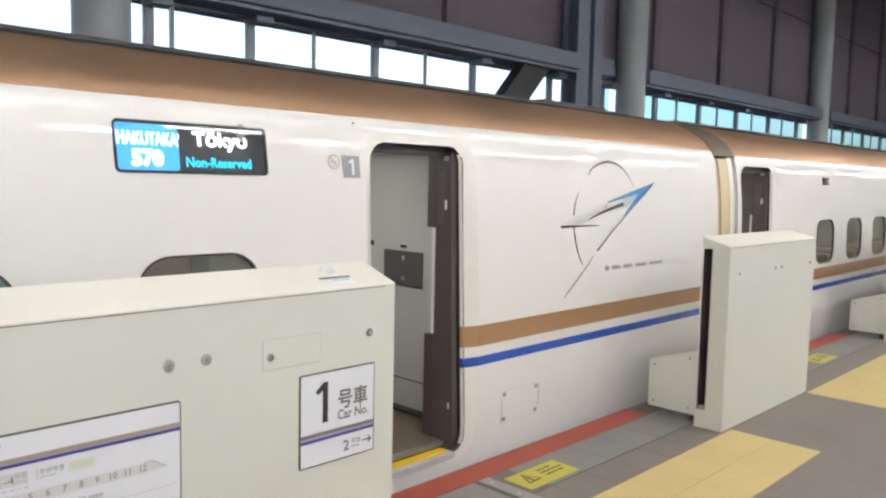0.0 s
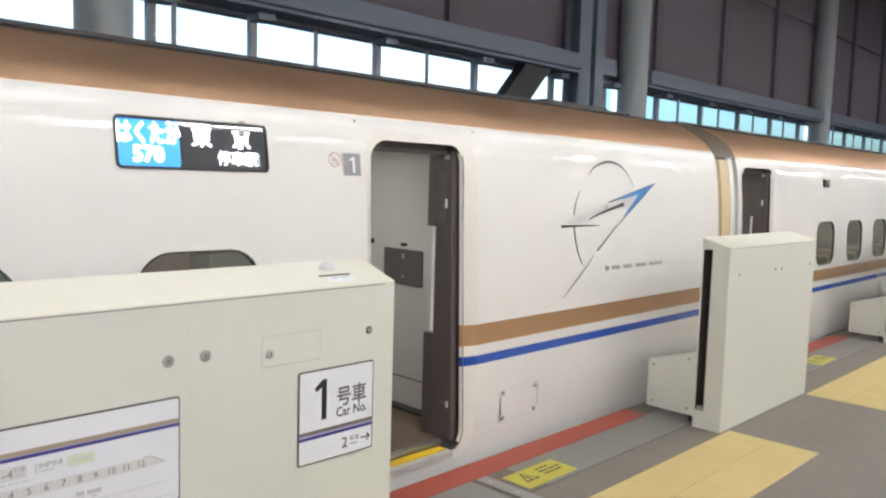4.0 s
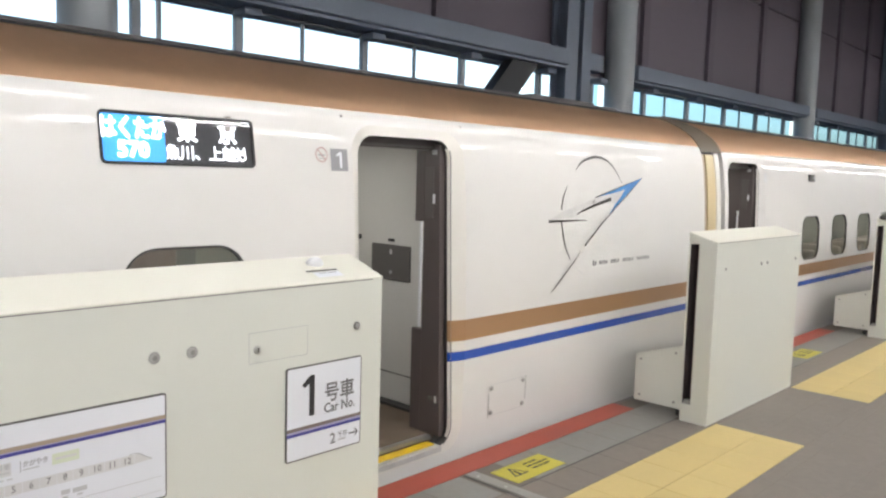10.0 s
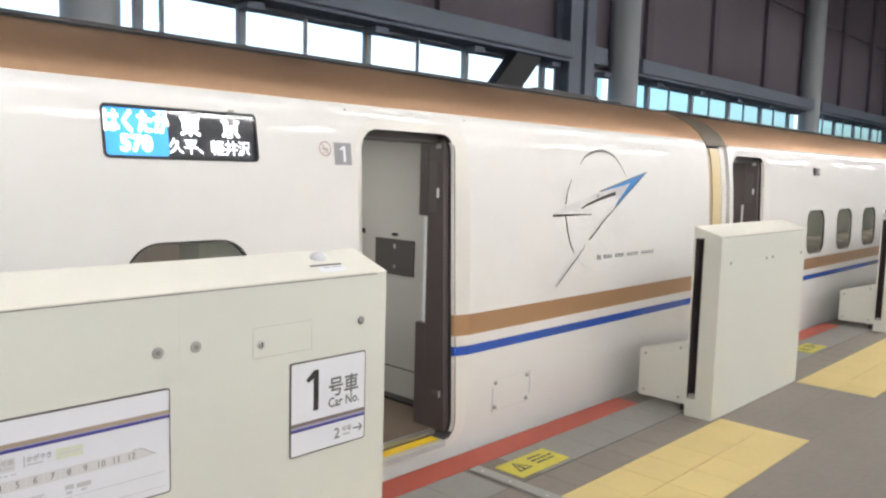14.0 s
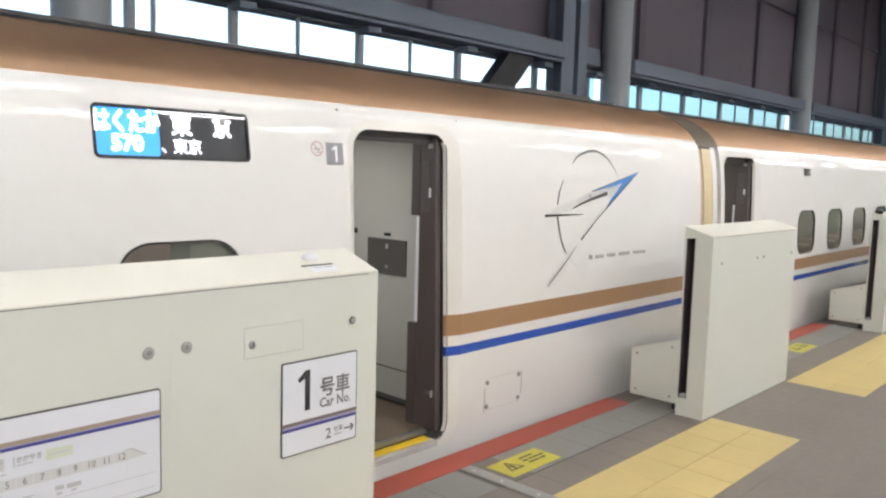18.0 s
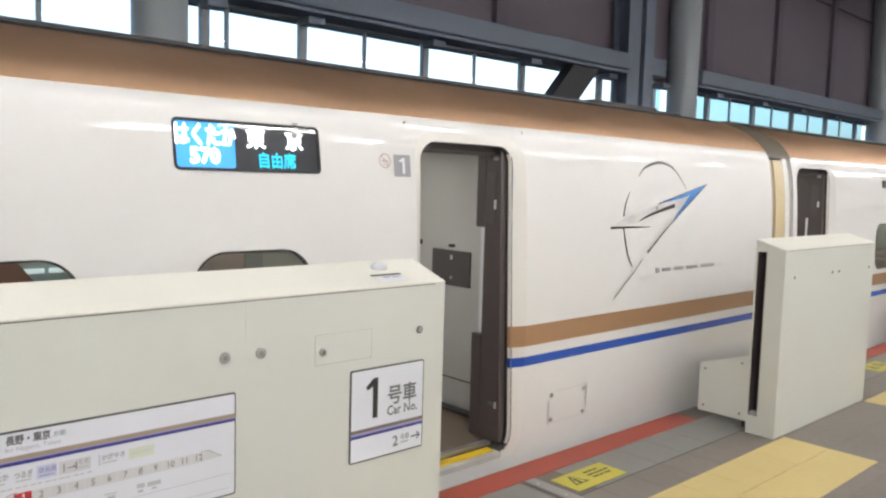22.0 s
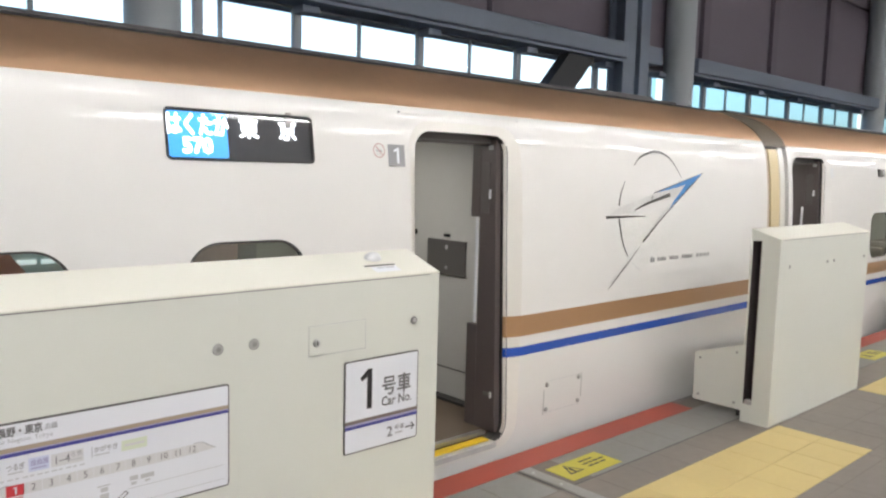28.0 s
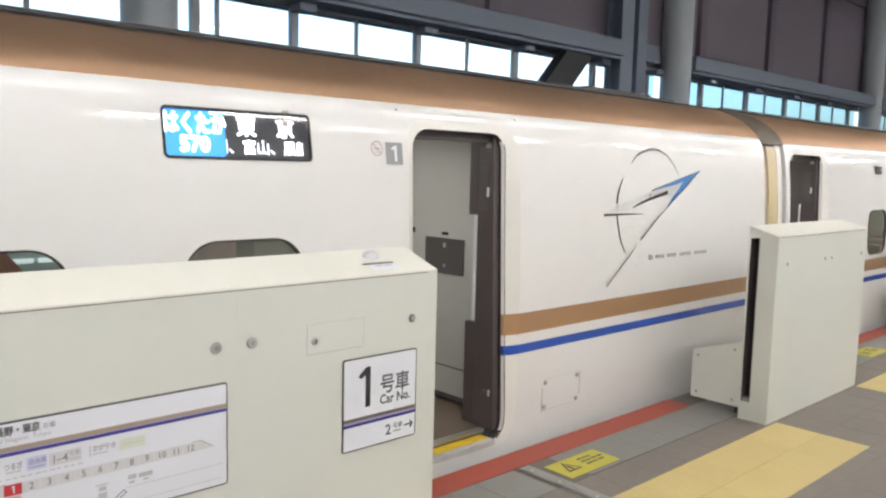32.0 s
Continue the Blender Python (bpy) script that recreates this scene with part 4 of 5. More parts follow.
def gangway():
    """The hood between the two cars."""
    ob = thing("gangway_hood", (6.98, MID_Y, -1.25), "cream and olive hood over the gangway between two cars", "gangway hood")

    def skin(xa, xb, inset, z0, z1):
        bm = bmesh.new()
        pts = [(y + inset, z - inset * (0.8 if z > 2.04 else 0)) for y, z in CURVE if z0 <= z <= z1 and y < MID_Y]
        rows = [[bm.verts.new((x, y, z)) for y, z in pts] for x in (xa, xb)]
        for i in range(len(pts) - 1):
            bm.faces.new((rows[0][i], rows[1][i], rows[1][i + 1], rows[0][i + 1]))
        for q, x in enumerate((xa, xb)):
            deep = [bm.verts.new((x, y + 0.06, z - (0.05 if z > 2.04 else 0))) for y, z in pts]
            for i in range(len(pts) - 1):
                bm.faces.new((rows[q][i], rows[q][i + 1], deep[i + 1], deep[i]))
        bmesh.ops.recalc_face_normals(bm, faces=bm.faces)
        return bm

    part("inner_hood", skin(6.765, 7.195, 0.09, -0.845, 2.6), "seal", ob, smooth=True)
    part("side_hood", skin(6.880, 7.055, 0.022, -0.845, 1.968), "hood", ob, "cream side panel", smooth=True)
    part("edge_strip", skin(6.772, 6.880, 0.034, -0.845, 1.968), "hood_edge", ob, smooth=True)
    part("top_hood", skin(6.760, 7.200, -0.004, 1.972, 2.6), "hood_top", ob, "olive grey top panel", smooth=True)
    part("trim_rail", skin(7.062, 7.155, 0.020, -0.845, 1.985), "frame_cream", ob, smooth=True)


gangway()


# ---- markings on the cars ----
def mark(name, bm, material, car, label="", lift=0.004):
    return part(name, drape(bm, lift), material, car, label)


def figure_one(x, z, h, w):
    """The figure one with its flag, stem centred on x."""
    bm = bmesh.new()
    p = [(x - w / 2, z), (x + w / 2, z), (x + w / 2, z + h), (x - w * 0.35, z + h), (x - w * 1.9, z + h * 0.80), (x - w * 1.5, z + h * 0.715), (x - w / 2, z + h * 0.80)]
    bm.faces.new([bm.verts.new((a, 0, b)) for a, b in p]).normal_update()
    bmesh.ops.triangulate(bm, faces=bm.faces[:])
    for fc in bm.faces:
        fc.normal_update()
        if fc.normal.y > 0:
            fc.normal_flip()
    return bm


box_one = mark("car_number_box", plate(2.495, 2.606, 1.706, 1.819, 0), "greybox", car_one, "grey square with a white number one")
part("number", drape(figure_one(2.557, 1.722, 0.081, 0.0155), 0.008), "paper", box_one)


def ring(cx, cz, r0, r1, a0=0, a1=360, n=36, sx=1.0, bm=None):
    bm = bm or bmesh.new()
    ang = np.radians(np.linspace(a0, a1, n + 1))
    p = [(bm.verts.new((cx + sx * r0 * math.cos(a), 0, cz + r0 * math.sin(a))), bm.verts.new((cx + sx * r1 * math.cos(a), 0, cz + r1 * math.sin(a)))) for a in ang]
    for (a, b), (c, d) in zip(p, p[1:]):
        fc = bm.faces.new((a, c, d, b))
        fc.normal_update()
        if fc.normal.y > 0:
            fc.normal_flip()
    return bm


def stroke(pts, widths, bm=None):
    """A tapering flat stroke through points in the x, z plane."""
    bm = bm or bmesh.new()
    if len(pts) > 2:
        pts = [tuple(p) for p in smooth_line(pts, 6)]
    wid = np.interp(np.linspace(0, 1, len(pts)), np.linspace(0, 1, len(widths)), widths)
    rows = []
    for i, (x, z) in enumerate(pts):
        a, b = pts[max(i - 1, 0)], pts[min(i + 1, len(pts) - 1)]
        d = Vector((b[0] - a[0], b[1] - a[1])).normalized()
        w = wid[i] / 2
        rows.append((bm.verts.new((x - d.y * w, 0, z + d.x * w)), bm.verts.new((x + d.y * w, 0, z - d.x * w))))
    for (a, b), (c, d) in zip(rows, rows[1:]):
        fc = bm.faces.new((a, c, d, b))
        fc.normal_update()
        if fc.normal.y > 0:
            fc.normal_flip()
    return bm


def polygon(pts, bm=None):
    bm = bm or bmesh.new()
    bm.faces.new([bm.verts.new((x, 0, z)) for x, z in pts]).normal_update()
    bmesh.ops.triangulate(bm, faces=bm.faces[:])
    for fc in bm.faces:
        fc.normal_update()
        if fc.normal.y > 0:
            fc.normal_flip()
    return bm


sm = mark("no_smoking_mark", ring(2.438, 1.785, 0.032, 0.038, n=40), "pinkring", car_one, "pale red no-smoking ring")
part("slash", drape(stroke([(2.414, 1.811), (2.462, 1.759)], [0.006, 0.006]), 0.005), "pinkring", sm)
part("cigarette", drape(plate(2.418, 2.458, 1.779, 1.788, 0), 0.004), "ink_soft", sm)
part("smoke", drape(plate(2.421, 2.455, 1.765, 1.769, 0), 0.004), "ink_soft", sm)

# The emblem: a thin ring crossed by a swept arrow, as plain shapes.
em = mark("emblem_arc", stroke([(4.705, 1.760), (4.797, 1.825), (4.981, 1.866), (5.142, 1.839), (5.251, 1.764), (5.324, 1.678)], [0.005, 0.015, 0.021, 0.015, 0.009, 0.003]), "emblem_dark", car_one, "dark silver thin arc of the emblem")
part("emblem_arc_left", drape(stroke([(4.589, 1.652), (4.535, 1.566), (4.511, 1.481)], [0.004, 0.012, 0.014])), "emblem_dark", em)
part("emblem_arc_lower", drape(stroke([(4.510, 1.398), (4.531, 1.303), (4.564, 1.209), (4.617, 1.129)], [0.012, 0.015, 0.013, 0.008])), "emblem_dark", em)
part("emblem_curl", drape(stroke([(4.641, 1.109), (4.722, 1.045), (4.808, 1.005)], [0.012, 0.012, 0.003])), "silver", em)
ar = mark("emblem_arrow", polygon([(4.942, 1.565), (5.636, 1.721), (5.136, 1.443), (5.212, 1.508), (5.300, 1.571), (5.373, 1.631), (5.261, 1.609)]), "emblem_blue", car_one, "blue swept arrow head of the emblem", 0.0065)
part("emblem_wing", drape(polygon([(4.354, 1.403), (4.511, 1.468), (4.733, 1.514), (4.943, 1.562), (5.261, 1.607), (5.371, 1.629), (5.300, 1.568), (5.213, 1.502), (5.163, 1.542), (4.806, 1.480), (4.656, 1.430)]), 0.0055), "silver", ar)
part("emblem_shadow", drape(stroke([(4.695, 1.446), (4.806, 1.480), (4.980, 1.520), (5.158, 1.554)], [0.004, 0.014, 0.022, 0.030]), 0.0085), "emblem_dark", ar)
part("emblem_edge", drape(stroke([(5.636, 1.722), (5.389, 1.583), (5.164, 1.454)], [0.003, 0.009, 0.007]), 0.0090), "emblem_dark", ar)
part("emblem_ridge", drape(stroke([(4.942, 1.567), (5.280, 1.644), (5.636, 1.722)], [0.009, 0.006, 0.002]), 0.0090), "emblem_dark", ar)
part("emblem_keel", drape(stroke([(4.354, 1.403), (4.590, 1.403), (4.829, 1.401)], [0.018, 0.012, 0.003]), 0.0080), "emblem_dark", ar)
part("emblem_tail", drape(stroke([(5.178, 1.471), (5.017, 1.380), (4.902, 1.302), (4.789, 1.225)], [0.046, 0.026, 0.020, 0.012]), 0.0060), "silver", ar)
part("emblem_tail_edge", drape(stroke([(x + 0.012, z - 0.008) for x, z in [(5.178, 1.471), (5.017, 1.380), (4.902, 1.302), (4.789, 1.225)]], [0.005, 0.008, 0.011, 0.012]), 0.0072), "emblem_dark", ar)
part("emblem_fin", drape(stroke([(4.741, 1.194), (4.660, 1.124), (4.546, 1.040), (4.392, 0.924)], [0.010, 0.032, 0.030, 0.004]), 0.0066), "silver", ar)
part("emblem_fin_edge", drape(stroke([(x + 0.006, z - 0.014) for x, z in [(4.741, 1.194), (4.660, 1.124), (4.546, 1.040), (4.392, 0.924)]], [0.003, 0.006, 0.011, 0.006]), 0.0080), "emblem_dark", ar)
# the line of small writing beside it, as bars
lt = bmesh.new()
for x0, x1, letters, high in ((4.916, 4.976, 2, 0.038), (5.005, 5.128, 4, 0.029), (5.167, 5.294, 5, 0.029), (5.342, 5.507, 7, 0.029), (5.559, 5.759, 7, 0.029)):
    wide = (x1 - x0) / letters
    for k in range(letters):
        plate(x0 + wide * k, x0 + wide * (k + 0.52), 1.083 - high / 2, 1.083 + high / 2 - 0.005 * (k % 2), 0, bm=lt)
tagged(mark("small_writing", lt, "ink_mid", car_one, "grey line of tiny writing"), kind="stuff")

# The small hatch low on the side, with its two hinge bars and four bolts.
hb = mark("equipment_hatch", plate(3.770, 4.135, 0.160, 0.364, 0, r=0.02), "white", car_one, "flush white equipment hatch")
for x, z0, z1 in ((3.762, 0.150, 0.312), (4.146, 0.205, 0.367)):
    part("hatch_bar", drape(stroke([(x, z0), (x, z1)], [0.0075, 0.0075]), 0.006), "cap", hb)
for x in (3.789, 4.116):
    for z in (0.182, 0.342):
        part("bolt", dome((x, side_y(z) - 0.004, z), 0.015, 0.010), "cap", hb)
for z0, z1 in ((0.363, 0.365), (0.159, 0.161)):
    part("hatch_line", drape(plate(3.775, 4.13, z0, z1, 0), 0.0055), "ink_soft", hb)

# Car two: a small side lamp box and a faint number mark.
lamp_box = part("side_lamp", box(9.485, 9.655, side_y(1.78) - 0.02, side_y(1.78) + 0.01, 1.742, 1.828, 0.008), "emblem_dark", car_two, "small black side lamp")
part("lens", box(9.575, 9.63, side_y(1.78) - 0.026, side_y(1.78) - 0.02, 1.772, 1.806, 0.004), "ink_soft", lamp_box)
mark("faint_number_mark", ring(8.25, 1.772, 0.028, 0.036, n=24), "lightgrey", car_two)
mark("faint_number_box", plate(8.15, 8.235, 1.715, 1.815, 0), "lightgrey", car_two)


# ---- the lit destination display of the end car ----
# Its parts lie in a frame of their own: u along the car, v up the sloping side, d into the car.
DU, DV = 0.775, 0.229
SPLIT, RIGHT = 0.306, 0.738
tilt = math.degrees(math.atan2(side_y(1.925) - side_y(1.714), 0.211))
DISPLAY = pose(1.333, side_y(1.714), 1.714, -tilt) @ Matrix.Scale(0.916, 4)


def in_display(bm):
    """From u, d, v to the world."""
    bm.transform(DISPLAY)
    return bm


hole = Hole(1.333, 2.040, 1.714, 1.925, 0.020)
display = part("destination_display", reveal(hole, -0.003, 0.05), "black", car_one, "lit display with white and cyan letters on blue and black")
rimb = bmesh.new()
a, b = outline(-0.008, DU + 0.008, -0.008, DV + 0.008, 0.028, 8), outline(0.004, DU - 0.004, 0.004, DV - 0.004, 0.018, 8)
va, vb = [rimb.verts.new((x, -0.004, z)) for x, z in a], [rimb.verts.new((x, -0.004, z)) for x, z in b]
for i in range(len(va)):
    rimb.faces.new((va[i], va[(i + 1) % len(va)], vb[(i + 1) % len(va)], vb[i]))
bmesh.ops.recalc_face_normals(rimb, faces=rimb.faces)
part("bezel", in_display(rimb), "black", display)
# the cover glass: a flat lower field and a steeper bevel along its top
cover = bmesh.new()
low = side_y(1.716) + 0.004
bend = low + 0.13 * 0.184
high = bend + 0.331 * 0.023
for (ya, za), (yb, zb) in (((low, 1.716), (bend, 1.900)), ((bend, 1.900), (high, 1.923))):
    quad(cover, (1.335, ya, za), (2.038, ya, za), (2.038, yb, zb), (1.335, yb, zb))
part("cover_glass", cover, "glass", display).visible_shadow = False
part("dark_panel", in_display(plate(SPLIT - 0.004, DU + 0.02, -0.02, DV + 0.02, 0.0150)), "led_off", display)
part("blue_panel", in_display(plate(0.012, SPLIT, 0.008, DV - 0.006, 0.0070, r=0.016)), "led_blue", display, "bright blue lit panel")
part("left_mask", in_display(plate(-0.03, SPLIT + 0.004, -0.02, DV + 0.02, 0.0085)), "led_off", display)
part("right_mask", in_display(plate(RIGHT, DU + 0.02, -0.02, DV + 0.02, 0.0100)), "led_off", display)
part("train_number", in_display(lettering("570", 0.100, 0.150, 0.031, 0.0050, align="CENTER", bold=0.0055)), "led_white", display, "white lit number")


def flip_plate(name, u0, u1, v0, v1, d, ground, front, back):
    """A two-faced lit plate that turns over about its long middle axis; its frame sits on that axis."""
    um, vm = (u0 + u1) / 2, (v0 + v1) / 2
    hu, hv = (u1 - u0) / 2, (v1 - v0) / 2
    bm = box(-hu, hu, -0.0006, 0.0006, -hv, hv)
    for words, size, width, drop, turn in ((*front, False), (*back, True)):
        face = lettering(words, size, 0, -hv + drop, -0.0014, width=width, align="CENTER", bold=size * (0.045 if len(words) < 8 else 0.02), index=1)
        if turn:
            face.transform(Matrix.Rotation(math.pi, 4, "X"))
        me = bpy.data.meshes.new("face")
        face.to_mesh(me)
        face.free()
        bm.from_mesh(me)
        bpy.data.meshes.remove(me)
    ob = part(name, bm, [ground, "led_white"], display)
    ob.matrix_parent_inverse = Matrix.Identity(4)
    at = DISPLAY @ Matrix.Translation((um, d, vm))
    ob.matrix_basis = at
    return ob, at


name_flap, NAME_AT = flip_plate("name_flap", 0.008, SPLIT - 0.002, 0.114, DV - 0.008, 0.0055, "led_blue", ("はくたか", 0.112, 0.300, 0.008), ("HAKUTAKA", 0.084, 0.286, 0.012))
place_flap, PLACE_AT = flip_plate("place_flap", 0.333, 0.731, 0.106, DV - 0.010, 0.0130, "led_off", ("東　京", 0.104, 0.315, 0.016), ("Tōkyō", 0.095, 0.290, 0.028))

# The running line: words that slide by behind the masks, each one a rigid piece.
CELL = 0.0752
WORDS = ["停車駅：", "新高岡、", "富山、", "黒部宇奈月温泉、", "糸魚川、", "上越妙高、", "長野、", "上田、", "佐久平、", "軽井沢、", "高崎、", "大宮、", "上野、", "東京"]


def running_word(text, material):
    bm = bmesh.new()
    for k, ch in enumerate(text):
        lettering(ch, 0.0775, k * CELL, 0.031, 0.0, bold=0.0017, bm=bm)
    ob = part("running_word", bm, material, display)
    ob.matrix_parent_inverse = Matrix.Identity(4)
    return ob


def fixed_word(text, size, u, v, width):
    ob = part("seat_word", lettering(text, size, u, v, 0.0, width=width, bold=0.0026), "led_cyan", display)
    ob.matrix_parent_inverse = Matrix.Identity(4)
    return ob


def word_at(u):
    """A word's pose when its left end stands u metres along the display."""
    return DISPLAY @ Matrix.Translation((u, 0.0120, 0.0))


running_words = [running_word(t, "led_white") for t in WORDS]
seat_words = [fixed_word("自由席", 0.082, 0.425, 0.024, 0.205), fixed_word("Non-Reserved", 0.066, 0.339, 0.030, 0.350)]
for k, ob in enumerate(running_words + seat_words):
    ob.matrix_basis = word_at(-0.6 * (k + 1.6))


def turned(at, degrees):
    return at @ Matrix.Rotation(radians(degrees), 4, "X")


# ---- the platform gates ----
GF, GB = 2.277, 2.482
GH, GT = 1.294, 1.364


def gate_shell(x0, x1, slot, GT):
    bm = bmesh.new()
    front, back = GF + 0.004, GB
    zt = lambda y: GH - 0.008 + (GT - GH) * (y - GF) / (GB - GF)
    pro = [(front, 0.0), (front, zt(front)), (back, zt(back)), (back, 0.0)]
    a = [bm.verts.new((x0, y, z)) for y, z in pro]
    b = [bm.verts.new((x1, y, z)) for y, z in pro]
    for i in range(4):
        bm.faces.new((a[i], b[i], b[(i + 1) % 4], a[(i + 1) % 4]))
    bm.faces.new(b[::-1])
    if slot:
        sp = [(2.405, 0.130), (2.405, 1.272), (2.468, 1.268), (2.468, 0.130)]
        s0 = [bm.verts.new((x0, y, z)) for y, z in sp]
        s1 = [bm.verts.new((x0 + 0.12, y, z)) for y, z in sp]
        for i in range(4):
            j = (i + 1) % 4
            bm.faces.new((a[i], a[j], s0[j], s0[i]))
            fc = bm.faces.new((s0[i], s0[j], s1[j], s1[i]))
            fc.material_index = 1
        bm.faces.new(s1).material_index = 1
    else:
        bm.faces.new(a)
    bmesh.ops.recalc_face_normals(bm, faces=bm.faces)
    return bm


def gate(x0, x1, seams, slot, label, GT=1.353):
    ob = thing("platform_gate", ((x0 + x1) / 2, (GF + GB) / 2, 0.0), label, "platform gate", "gates along the platform")
    part("cabinet", gate_shell(x0, x1, slot, GT), ["gate", "slot"], ob)
    edges = [x0, *seams, x1]
    for a, b in zip(edges, edges[1:]):
        part("front_panel", box(a + (0.00012 if a != x0 else 0), b - (0.00012 if b != x1 else 0), GF, GF + 0.004, 0.012, GH - 0.007), "gate", ob)
    lid = box(x0 - 0.002, x1 + 0.002, GF - 0.002, GB + 0.003, 0, 0.007, 0.003)
    for v in lid.verts:
        v.co.z += GH - 0.007 + (GT - GH) * (v.co.y - GF) / (GB - GF)
    part("lid", lid, "gate_top", ob, "sloping pale lid")
    part("lid_gap", plate(x0 + 0.03, x1 - 0.05, GH - 0.0105, GH - 0.0072, GF - 0.0006), "ink_mid", ob)
    if slot:
        part("slot_stop", box(x0 + 0.004, x0 + 0.05, 2.411, 2.462, 0.130, 0.155, 0.004), "cap", ob, "grey stop at the foot of the slot")
    part("plinth", box(x0 + 0.004, x1 - 0.004, GF + 0.006, GB - 0.004, 0.0, 0.012), "bolt", ob)
    return ob


def gate_fin(x):
    """The low bolted plate that closes the gap towards the train."""
    ob = thing("gap_guard", (x, 2.68, 0.0), "low cream guard plate with corner bolts behind a platform gate", "guard plate", "guard plates at the gates")
    bm = bmesh.new()
    pts = [(2.486, 0.070), (2.862, 0.070), (2.862, 0.420), (2.486, 0.540)]
    a, b = [bm.verts.new((x, y, z)) for y, z in pts], [bm.verts.new((x + 0.03, y, z)) for y, z in pts]
    bm.faces.new(a), bm.faces.new(b[::-1])
    for i in range(4):
        bm.faces.new((a[i], b[i], b[(i + 1) % 4], a[(i + 1) % 4]))
    bmesh.ops.recalc_face_normals(bm, faces=bm.faces)
    bmesh.ops.bevel(bm, geom=bm.edges[:], offset=0.004, segments=2, affect="EDGES")
    part("guard_plate", bm, "gate", ob)
    # Added dark block, set back: its colour stands in for shade under the plate.
    part("foot", box(x + 0.080, x + 0.110, 2.486, 2.560, 0.0, 0.11), "seal", ob)
    for y, z in ((2.54, 0.115), (2.815, 0.115), (2.54, 0.475), (2.815, 0.385)):
        part("bolt", rod((x - 0.006, y, z), (x, y, z), 0.008, sides=10), "bolt", ob)
    return ob


def cap(ob, x, z, r=0.021, label="", paint="cap", inner="bolt"):
    c = part("cap_bolt", dome((x, GF, z), r, 0.005), paint, ob, label, smooth=True)
    part("socket", dome((x, GF - 0.0048, z), r * (0.42 if inner == "bolt" else 0.6), 0.0012), inner, c)


gate_one = gate(-2.5, 2.060, (-1.2, -0.04, 1.185), False, "long cream platform gate cabinet with signs on its front", GT)
gate_two = gate(5.132, 6.733, (), True, "cream platform gate with a dark slot in its end")
gate_three = gate(9.715, 14.4, (11.5, 12.9), True, "cream platform gate further along the platform")
gate_fin(5.150)
gate_fin(9.735)
for x in (0.425, 1.113, 1.241):
    cap(gate_one, x, 1.107, 0.0195)
cap(gate_one, 1.932, 1.110, 0.0157, "", "flap_grey", "cap")
for x in (5.290, 5.925, 6.045, 6.640):
    cap(gate_two, x, 1.100, 0.0125)
for x in (9.90, 10.52, 10.64):
    cap(gate_three, x, 1.100, 0.0125)
part("top_sensor", box(9.735, 9.81, GB - 0.09, GB - 0.02, 1.335, 1.378, 0.006), "black", gate_three)

# the small service door with its lock
X0, X1, Z0, Z1 = 1.453, 1.698, 1.033, 1.139
sd = part("service_door", box(X0, X1, GF - 0.0015, GF + 0.001, Z0, Z1, 0.001, segments=1), "gate", gate_one, "small flush service door with a lock")
for x0, x1, z0, z1 in ((X0 - 0.0015, X1 + 0.0015, Z0 - 0.0015, Z0), (X0 - 0.0015, X1 + 0.0015, Z1, Z1 + 0.0015), (X0 - 0.0015, X0, Z0, Z1), (X1, X1 + 0.0015, Z0, Z1)):
    part("door_gap", plate(x0, x1, z0, z1, GF - 0.0008), "ink_soft", sd)
part("lock", dome((1.484, GF - 0.0015, 1.079), 0.0148, 0.0075), "steel", sd, smooth=True)
part("key_slot", plate(1.482, 1.486, 1.072, 1.087, GF - 0.0098), "black", sd)

# a lamp dome and a small label on the lid
lid_z = lambda y: GH + (GT - GH) * (y - GF) / (GB - GF)
dm = bmesh.new()
bmesh.ops.create_uvsphere(dm, u_segments=24, v_segments=12, radius=1, matrix=Matrix.Translation((1.834, 2.420, lid_z(2.420) - 0.002)) @ Matrix.Diagonal((0.038, 0.028, 0.030, 1)))
part("signal_dome", dm, "lightgrey", gate_one, "frosted grey signal dome", smooth=True)


def lid_film(x0, x1, y0, y1, lift):
    bm = bmesh.new()
    quad(bm, (x0, y0, lid_z(y0) + lift), (x1, y0, lid_z(y0) + lift), (x1, y1, lid_z(y1) + lift), (x0, y1, lid_z(y1) + lift))
    return bm


nt_ = part("lid_label", lid_film(1.772, 1.893, 2.308, 2.350, 0.0012), "paper", gate_one, "white label with a black bar")
part("label_bar", lid_film(1.750, 1.898, 2.354, 2.366, 0.0014), "ink", nt_)
for x, w in ((1.797, 0.032), (1.838, 0.041)):
    part("label_text", lid_film(x, x + w, 2.335, 2.343, 0.0022), "ink_soft", nt_)


def sheet_of(kx, kz, x, z):
    """Signs are drawn at a larger scale: the drawing's point (0, 0) comes to x, z."""
    SHEET[0] = Matrix.Translation((x, 0, z)) @ Matrix.Diagonal((kx, 1, kz, 1))


def sign_base(name, x0, x1, z0, z1, label):
    bm = plate(x0, x1, z0, z1, GF - 0.004, r=0.011)
    side = bmesh.ops.extrude_face_region(bm, geom=bm.faces[:])
    for v in side["geom"]:
        if isinstance(v, bmesh.types.BMVert):
            v.co.y = GF - 0.0002
    bmesh.ops.recalc_face_normals(bm, faces=bm.faces)
    ob = tagged(part(name, bm, "frame_ink"), label, "sign")
    part("face", plate(x0 + 0.0055, x1 - 0.0055, z0 + 0.0055, z1 - 0.0055, GF - 0.0052, r=0.007), "paper", ob)
    return ob


